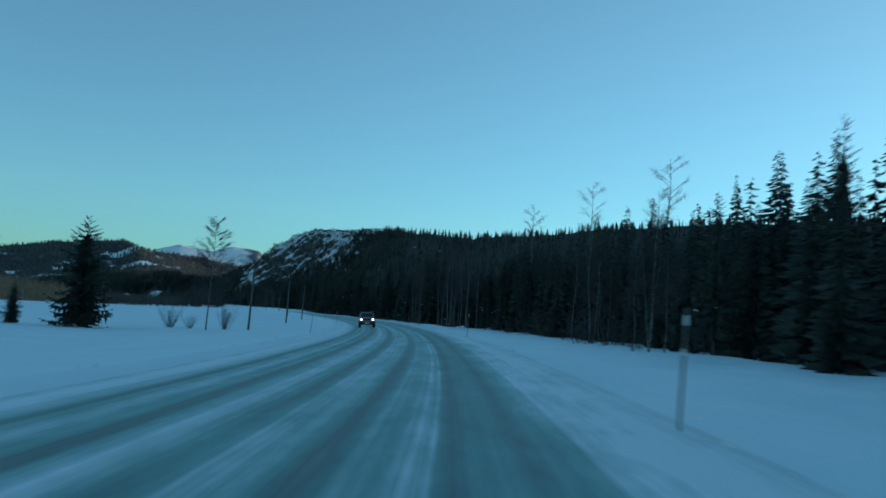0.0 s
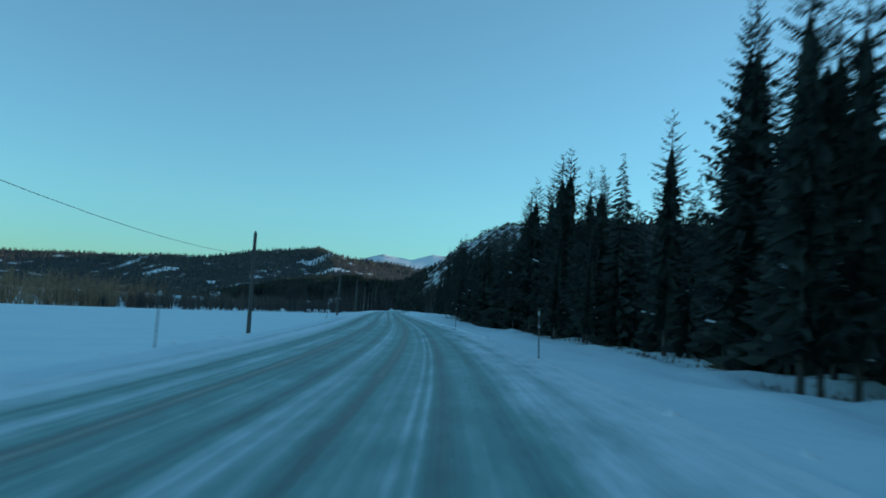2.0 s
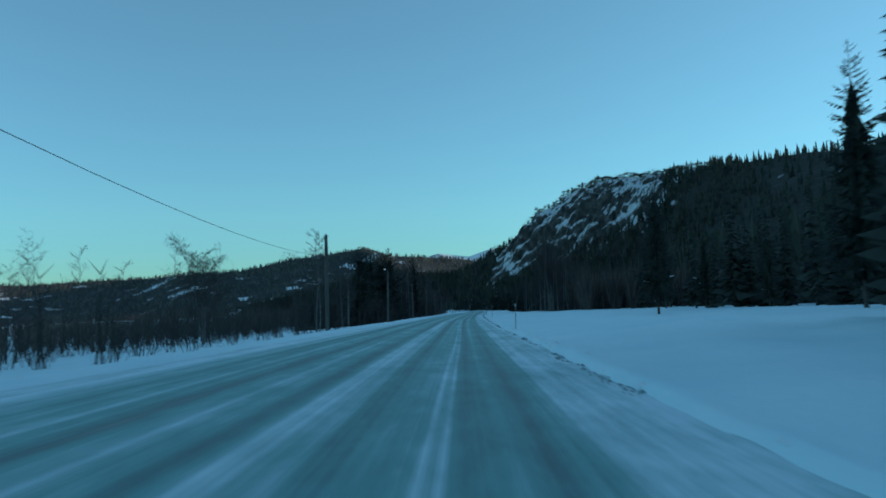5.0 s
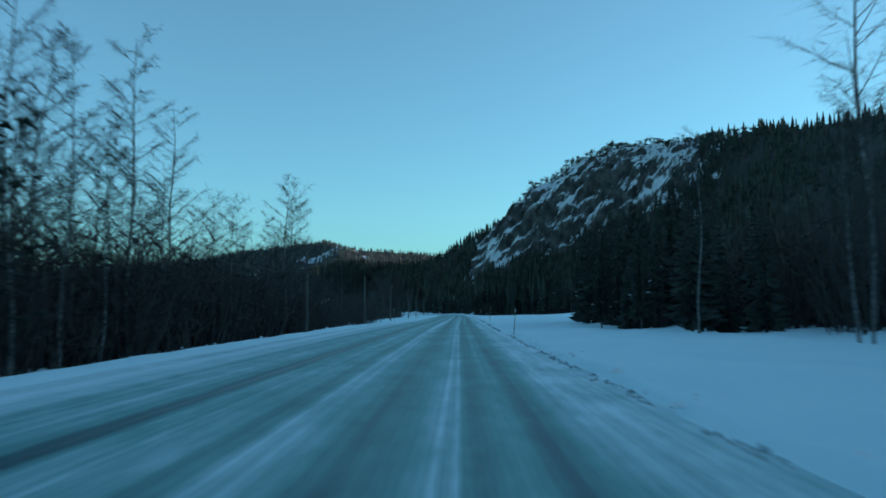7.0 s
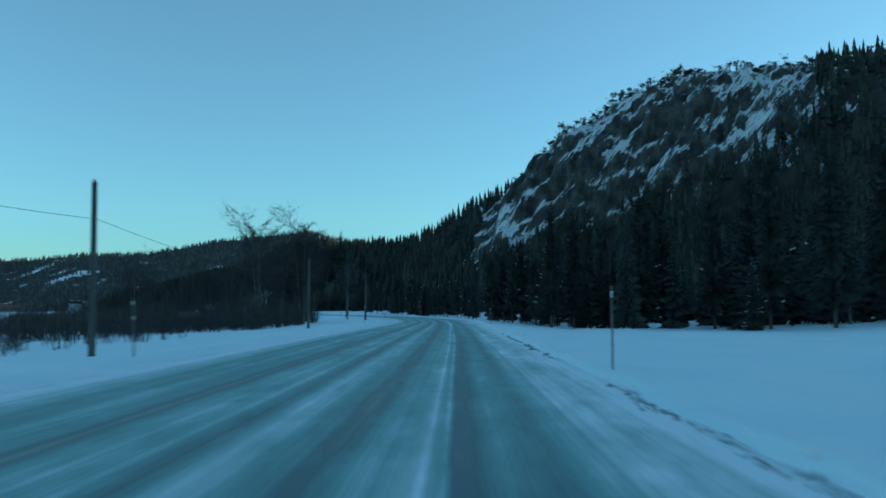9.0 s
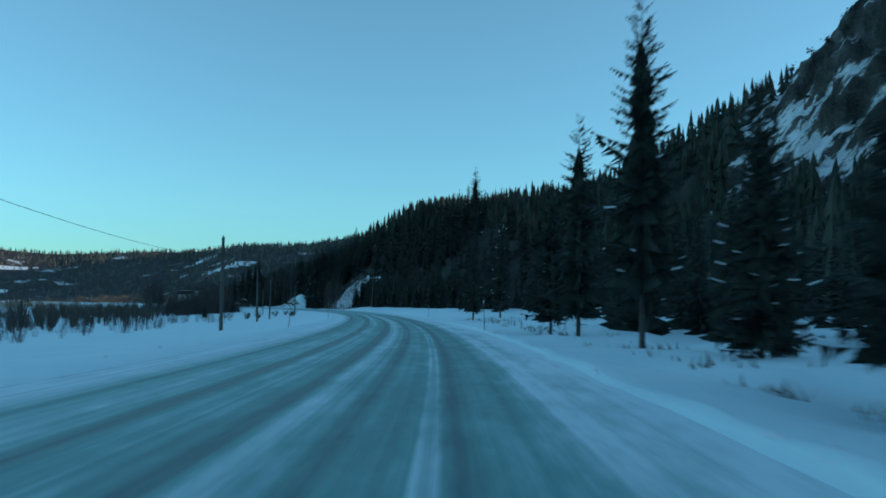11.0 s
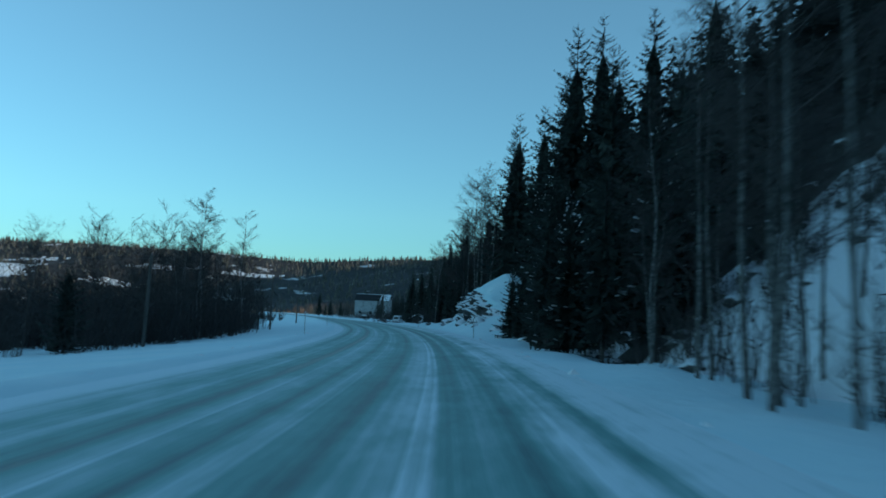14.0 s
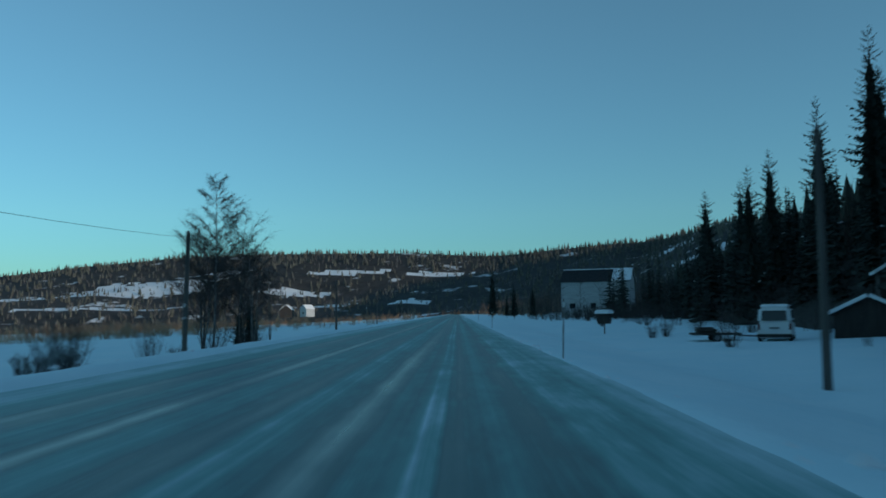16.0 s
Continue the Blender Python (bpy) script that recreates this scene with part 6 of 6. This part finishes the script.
OUTCROP = material("roadside_rock", [(0.025, 0.025, 0.026), (0.065, 0.062, 0.06), (0.13, 0.122, 0.115)], 0.85, 2.6, 18.0, 0.9, 0.06)
n_, l_ = OUTCROP.node_tree.nodes, OUTCROP.node_tree.links
g_, sp_, cu_, mi_ = n_.new("ShaderNodeNewGeometry"), n_.new("ShaderNodeSeparateXYZ"), n_.new("ShaderNodeMapRange"), n_.new("ShaderNodeMix")
ns_ = n_.new("ShaderNodeTexNoise")
ns_.inputs["Scale"].default_value, ns_.inputs["Detail"].default_value = 3.5, 6
ma_ = n_.new("ShaderNodeMath")
ma_.operation = "MULTIPLY_ADD"
ma_.inputs[1].default_value = 0.6
tc_ = n_.new("ShaderNodeTexCoord")
l_.new(tc_.outputs["Object"], ns_.inputs[0])
l_.new(g_.outputs["Normal"], sp_.inputs[0])
l_.new(ns_.outputs[0], ma_.inputs[0]), l_.new(sp_.outputs[2], ma_.inputs[2])
l_.new(ma_.outputs[0], cu_.inputs[0])
cu_.inputs[1].default_value, cu_.inputs[2].default_value = 0.58, 0.74
mi_.data_type = "RGBA"
mi_.inputs[7].default_value = (0.8, 0.82, 0.85, 1)
b_ = n_["Principled BSDF"]
old_ = b_.inputs["Base Color"].links[0].from_socket
l_.new(cu_.outputs[0], mi_.inputs[0]), l_.new(old_, mi_.inputs[6]), l_.new(mi_.outputs[2], b_.inputs["Base Color"])


def rock_face():
    """Broken rock face along the road's edge, with a back of snow that runs up into the trees."""
    root = thing("rock_outcrop", "broken dark rock face under deep snow at the road's edge", "rock", "rocks at the foot of the slope")
    tops = ((569.5, 0.05), (571.5, 0.5), (573.5, 1.3), (575.5, 2.15), (577.5, 2.65), (579.5, 2.2), (581, 1.3), (582.6, 0.05))
    vs, na, nb, cut = [], 260, 110, 61
    for i in range(na):
        s = 569.5 + 13.1 * i / (na - 1)
        top = float(np.interp(s, [q[0] for q in tops], [q[1] for q in tops]))
        ragged = min(1.0, max(0.0, (s - 572.3) / 2.0)) * min(1.0, top / 0.6)
        for j in range(nb):
            v = j / (nb - 1)
            out = float(np.interp(v, [0, 0.12, 0.5, 0.62, 0.8, 1], [0.0, 0.10, 0.55, 0.95, 1.9, 4.0])) + (1 - ragged) * v * 1.2
            up = float(np.interp(v, [0, 0.12, 0.5, 0.62, 0.8, 1], [-0.25, 0.08, 0.60, 0.80, 1.0, 1.0]))
            zt = up * top
            q = noise.fractal((s * 1.3 + zt * 1.0, zt * 0.55 - s * 0.35, out * 0.5), 0.8, 2.2, 6)
            q += 0.45 * noise.fractal((s * 3.4 + 2 * zt, zt * 2.6 - s, out * 2), 0.6, 2.2, 4)
            c = noise.cell((s * 2.2 + 1.6 * zt, zt * 0.9 - s * 0.6, 0.0)) + 0.4 * noise.cell((s * 5.1 + 3 * zt, zt * 2.6 - s * 1.5, 4.0))
            on = ragged * min(1, v * 6) * (1 if v < 0.52 else max(0.05, 1 - (v - 0.52) * 7))
            l = 2.25 + (1 - ragged) * 0.5 + out - (0.50 * q + 0.16 * c) * on
            z = zt + 0.18 * q * on
            x, y = place(s + 0.3 * q * on, l)
            vs.append((x, y, (land(s, l) if up < 0 else 0) + z + 0.02))
    faces = grid_faces(na, nb)
    rock = [f for f in faces if f[0] % nb < cut]
    snow = [f for f in faces if f[0] % nb >= cut]
    for name, mat, chosen, label in (("rock", OUTCROP, rock, ""), ("snow_cover", SNOW, snow, "deep smooth snow running up into the trees")):
        used_v = sorted({q for f in chosen for q in f})
        at = {q: k for k, q in enumerate(used_v)}
        mesh_from(name, [vs[q] for q in used_v], [tuple(at[q] for q in f) for f in chosen], mat, root, label=label)
    return root


rock_face()
for i, (s, l, r, dz, fl) in enumerate(((573.2, 2.5, 0.26, 0.0, 0.9), (572.2, 2.2, 0.14, 0.0, 0.9), (576.2, 2.2, 0.3, 0.0, 0.9), (569.2, 2.6, 0.28, 0.0, 0.7), (583.6, 2.6, 0.4, 0.05, 0.7), (586.0, 2.7, 0.28, 0, 0.7), (584.8, 3.3, 0.5, 0, 0.7), (563.2, 2.5, 0.22, 0, 0.7), (566.2, 2.2, 0.16, 0, 0.7))):
    o = boulder("boulder", "dark boulder half buried in snow", r, 3.7 * i, fl)
    x, y = place(s, l)
    o.matrix_basis = Matrix.Translation((x, y, height(x, y, s, l) - 0.25 * r + dz)) @ Matrix.Rotation(i * 1.3, 4, "Z")

# stones and blocks on the open snow slope
for i in range(80):
    s, l = rng.uniform(542, 561), rng.uniform(3.0, 9.5)
    o = boulder("stone", "small dark stone lying on the snow slope", rng.uniform(0.07, 0.26), 60 + i, 0.7)
    x, y = place(s, l)
    o.matrix_basis = Matrix.Translation((x, y, height(x, y, s, l)))

# leaning dead trunk
vs, fs = [], []
x, y = place(277, 5.4)
z = height(x, y)
tube(vs, fs, [(0, 0, -0.3), (0.7, 0.35, 0.55), (1.5, 0.7, 1.2), (2.3, 1.1, 1.85)], [0.055, 0.05, 0.04, 0.025], 7)
o = mesh_from("leaning_trunk", vs, fs, BIRCH)
o.matrix_basis = Matrix.Translation((x, y, z))
tagged(o, "pale broken tree trunk leaning out of the snow", "trunk")

# wrapped bales on the left field
for i, (s, l) in enumerate(((190, -12.3), (190.5, -11.4), (191, -10.6), (192, -9.8), (186.5, -15.5))):
    bm = rod(bmesh.new(), (-0.26, 0, 0.22), (0.26, 0, 0.22), 0.25, 0.25, 20)
    bmesh.ops.bevel(bm, geom=[e for e in bm.edges if abs(e.verts[0].co.x - e.verts[1].co.x) < 1e-4], offset=0.05, segments=2, affect="EDGES")
    me = bpy.data.meshes.new("hay_bale")
    bm.to_mesh(me)
    bm.free()
    me.materials.append(SNOW_CAP)
    o = tagged(new("hay_bale", me), "white-wrapped round hay bale in the snow", "bale", "wrapped bales on the field")
    x, y = place(s, l)
    o.matrix_basis = Matrix.Translation((x, y, height(x, y, s, l))) @ Matrix.Rotation(0.4 * i, 4, "Z")


def car():
    """Oncoming estate car with lit headlights; its front is on the -y side."""
    root = thing("car", "silver-grey off-road car with lit headlights on the snowy road", "car")
    bm = box(bmesh.new(), 0.80, 1.95, 0.30, 0, 0, 0.17, 0.05)
    part("body", bm, CAR_PAINT, root)
    part("bonnet", box(bmesh.new(), 0.76, 0.62, 0.07, 0, -0.64, 0.455, 0.025, taper=0.94, slant=0.02), CAR_PAINT, root)
    part("cabin", box(bmesh.new(), 0.76, 1.25, 0.32, 0, 0.30, 0.455, 0.05, taper=0.84, slant=0.04), CAR_PAINT, root)
    part("windscreen", box(bmesh.new(), 0.62, 0.03, 0.24, 0, -0.325, 0.485, 0.008, taper=0.9, slant=0.075), GLASS, root, "dark windscreen")
    for x in (-1, 1):
        part("side_window", box(bmesh.new(), 0.03, 0.95, 0.19, x * 0.365, 0.3, 0.52, 0.008, taper=0.92), GLASS, root, "dark side window")
        h = part("headlight", box(bmesh.new(), 0.17, 0.05, 0.09, x * 0.29, -0.965, 0.36, 0.015), METAL, root)
        part("bulb", box(bmesh.new(), 0.10, 0.02, 0.06, x * 0.29, -0.992, 0.375, 0.008), LAMP, h, "shining headlight")
        part("mirror", box(bmesh.new(), 0.10, 0.06, 0.07, x * 0.44, -0.25, 0.5, 0.015), BLACK, root)
        part("roof_rail", rod(bmesh.new(), (x * 0.28, -0.1, 0.80), (x * 0.28, 0.75, 0.80), 0.012), METAL, root)
        for y in (-0.6, 0.62):
            wheel(root, x * 0.35, y, 0.165, 0.11)
    part("grille", box(bmesh.new(), 0.36, 0.03, 0.09, 0, -0.975, 0.355, 0.008), BLACK, root)
    part("bumper", box(bmesh.new(), 0.80, 0.09, 0.15, 0, -0.985, 0.15, 0.025), BLACK, root)
    part("number_plate", box(bmesh.new(), 0.23, 0.015, 0.05, 0, -1.036, 0.21, 0.004), BAND, root)
    return root


c_ = car()
x, y = place(40.6, -1.95)
c_.matrix_basis = Matrix.Translation((x, y, land(40.6, -1.95) + 0.006)) @ Matrix.Rotation(float(np.interp(40.6, SS, HH)), 4, "Z") @ Matrix.Rotation(radians(-3.7), 4, "Y")

# dead grass and litter showing through the snow at the forest's edge
vs, fs = [], []
for i in range(900):
    s = rng.uniform(44, 150) if rng.random() < 0.7 else rng.uniform(392, 460)
    l = (3.0 if s < 70 else 3.9 if s < 300 else 2.3) + abs(rng.normal(0, 0.8))
    x, y = place(s, l)
    z = height(x, y, s, l)
    for k in range(6):
        a, h = rng.uniform(0, 6.28), rng.uniform(0.05, 0.18)
        px, py = x + rng.normal(0, 0.08), y + rng.normal(0, 0.08)
        b = len(vs)
        vs += [(px - 0.012 * math.sin(a), py + 0.012 * math.cos(a), z - 0.02), (px + 0.012 * math.sin(a), py - 0.012 * math.cos(a), z - 0.02), (px + h * 0.7 * math.cos(a), py + h * 0.7 * math.sin(a), z + h * rng.uniform(0.4, 1))]
        fs.append((b, b + 1, b + 2))
DRY = material("dead_grass", [(0.08, 0.055, 0.035), (0.16, 0.11, 0.07)], 0.9, 1.0, 10.0, 0, island=True)
tagged(mesh_from("dead_grass", vs, fs, DRY, smooth=False), "tufts of dead brown grass poking through snow", "grass", kind="stuff")

# clods of hard snow thrown up along the ploughed edges
vs, fs = [], []
for i in range(1500):
    s = rng.uniform(-4, 640)
    l = 1.24 + abs(rng.normal(0, 0.14)) if rng.random() < 0.7 else -3.45 - abs(rng.normal(0, 0.2))
    x, y = place(s, l)
    z, r = land(s, l), abs(rng.normal(0, 0.022)) + 0.012
    b = len(vs)
    for d in ((1, 0, 0), (0, 1, 0), (-1, 0, 0), (0, -1, 0), (0, 0, 1), (0, 0, -1)):
        k = r * rng.uniform(0.6, 1.4)
        vs.append((x + d[0] * k, y + d[1] * k, z + d[2] * k * 0.7))
    fs += [(b, b + 1, b + 4), (b + 1, b + 2, b + 4), (b + 2, b + 3, b + 4), (b + 3, b, b + 4), (b + 1, b, b + 5), (b + 2, b + 1, b + 5), (b + 3, b + 2, b + 5), (b, b + 3, b + 5)]
tagged(mesh_from("snow_clods", vs, fs, SNOW_CAP, smooth=False), "clods of hard snow along the ploughed road edge", "snow", kind="stuff")

# slush lumps in the rut at the ploughed edge's foot, shadow painted as grey
SLUSH_SHADE = material("shade_grey_slush", [(0.14, 0.21, 0.22), (0.27, 0.36, 0.38)], 0.8, 6.0, 40.0, 0.3, 0.01)
vs, fs = [], []
for i in range(6500):
    s = rng.uniform(104, 372)
    if noise.noise((s * 0.22, 0.0, 31.0)) + 0.7 * noise.noise((s * 0.9, 0.0, 32.0)) < -0.05:
        continue
    l = EDGE_R + 0.06 + 0.07 * noise.noise((s * 0.25, 0.0, 6.0)) + 0.07 * noise.noise((s * 1.1, 0.0, 7.0)) + rng.normal(0, 0.028)
    x, y = place(s, l)
    z, r = float(np.interp(s, SS, BB)) * l, abs(rng.normal(0, 0.010)) + 0.009
    b = len(vs)
    for d in ((1, 0, 0), (0, 1, 0), (-1, 0, 0), (0, -1, 0), (0, 0, 1), (0, 0, -1)):
        k = r * rng.uniform(0.6, 1.5)
        vs.append((x + d[0] * k, y + d[1] * k * 1.6, z + d[2] * k * 0.8))
    fs += [(b, b + 1, b + 4), (b + 1, b + 2, b + 4), (b + 2, b + 3, b + 4), (b + 3, b, b + 4)]
tagged(mesh_from("shade_grey_lumps", vs, fs, SLUSH_SHADE), "broken slush lumps along the ploughed edge, grey painted for shadow", "slush", kind="stuff")

# ---------------------------------------------------------------- the last trees along both edges
for s, l, k in ((105.2, 5.0, 0.78), (107.5, 5.2, 0.82), (109.6, 4.6, 0.74), (111.2, 5.6, 0.8), (113, 5.0, 0.76), (115.5, 5.2, 0.7), (118, 6.2, 0.66)):
    plant(SPRUCE[2], s, l, k)
for s, l, k in ((14.5, 7.4, 0.66), (18, 8.0, 0.56), (22, 7.8, 0.5), (25, 8.4, 0.56), (29, 8.2, 0.58)):
    plant(SPRUCE[1], s, l, k)
for s, l, k in ((572.0, 5.4, 1.05), (574.2, 5.9, 1.08), (576.6, 5.5, 1.02)):
    plant(SPRUCE[2], s, l, k)
for s, l, k in ((577, -9.5, 0.9), (581, -11.5, 0.95), (585, -9.2, 0.95), (589, -12.4, 1.0)):
    plant(BIRCHES[2], s, l, k)
for s, l, k in ((274, -9.2, 0.6), (277.5, -8.6, 0.62)):
    plant(SPRUCE[0], s, l, k)
for s, l, k in ((273, -7.6, 1.5), (275.5, -7.0, 1.3), (278, -7.8, 1.6), (280.5, -7.4, 1.4), (284, -7.0, 1.4), (287, -7.6, 1.6), (290, -7.2, 1.4), (294, -7.4, 1.5)):
    plant(BUSH[0], s, l, k)
for s, l, k in ((575, -9.4, 1.2), (577.5, -10.6, 1.4), (580, -9.0, 1.2), (582.5, -10.2, 1.5), (585, -9.2, 1.3), (588, -10.4, 1.5), (590.5, -9.2, 1.3), (593, -10.0, 1.4)):
    plant(BUSH[0], s, l, k)
for s, l, k in ((580.5, 5.2, 1.1), (583, 5.5, 1.1)):
    plant(SPRUCE[2], s, l, k)
for s, l, k in ((657, 19.6, 1.15), (652, 19.2, 1.3), (666, 18.0, 1.0), (668, 17.0, 0.95)):
    plant(SPRUCE[0], s, l, k)
for s, l, k in ((651.2, -9.8, 0.95), (651.8, -8.5, 0.88)):
    plant(BROAD, s, l, k)
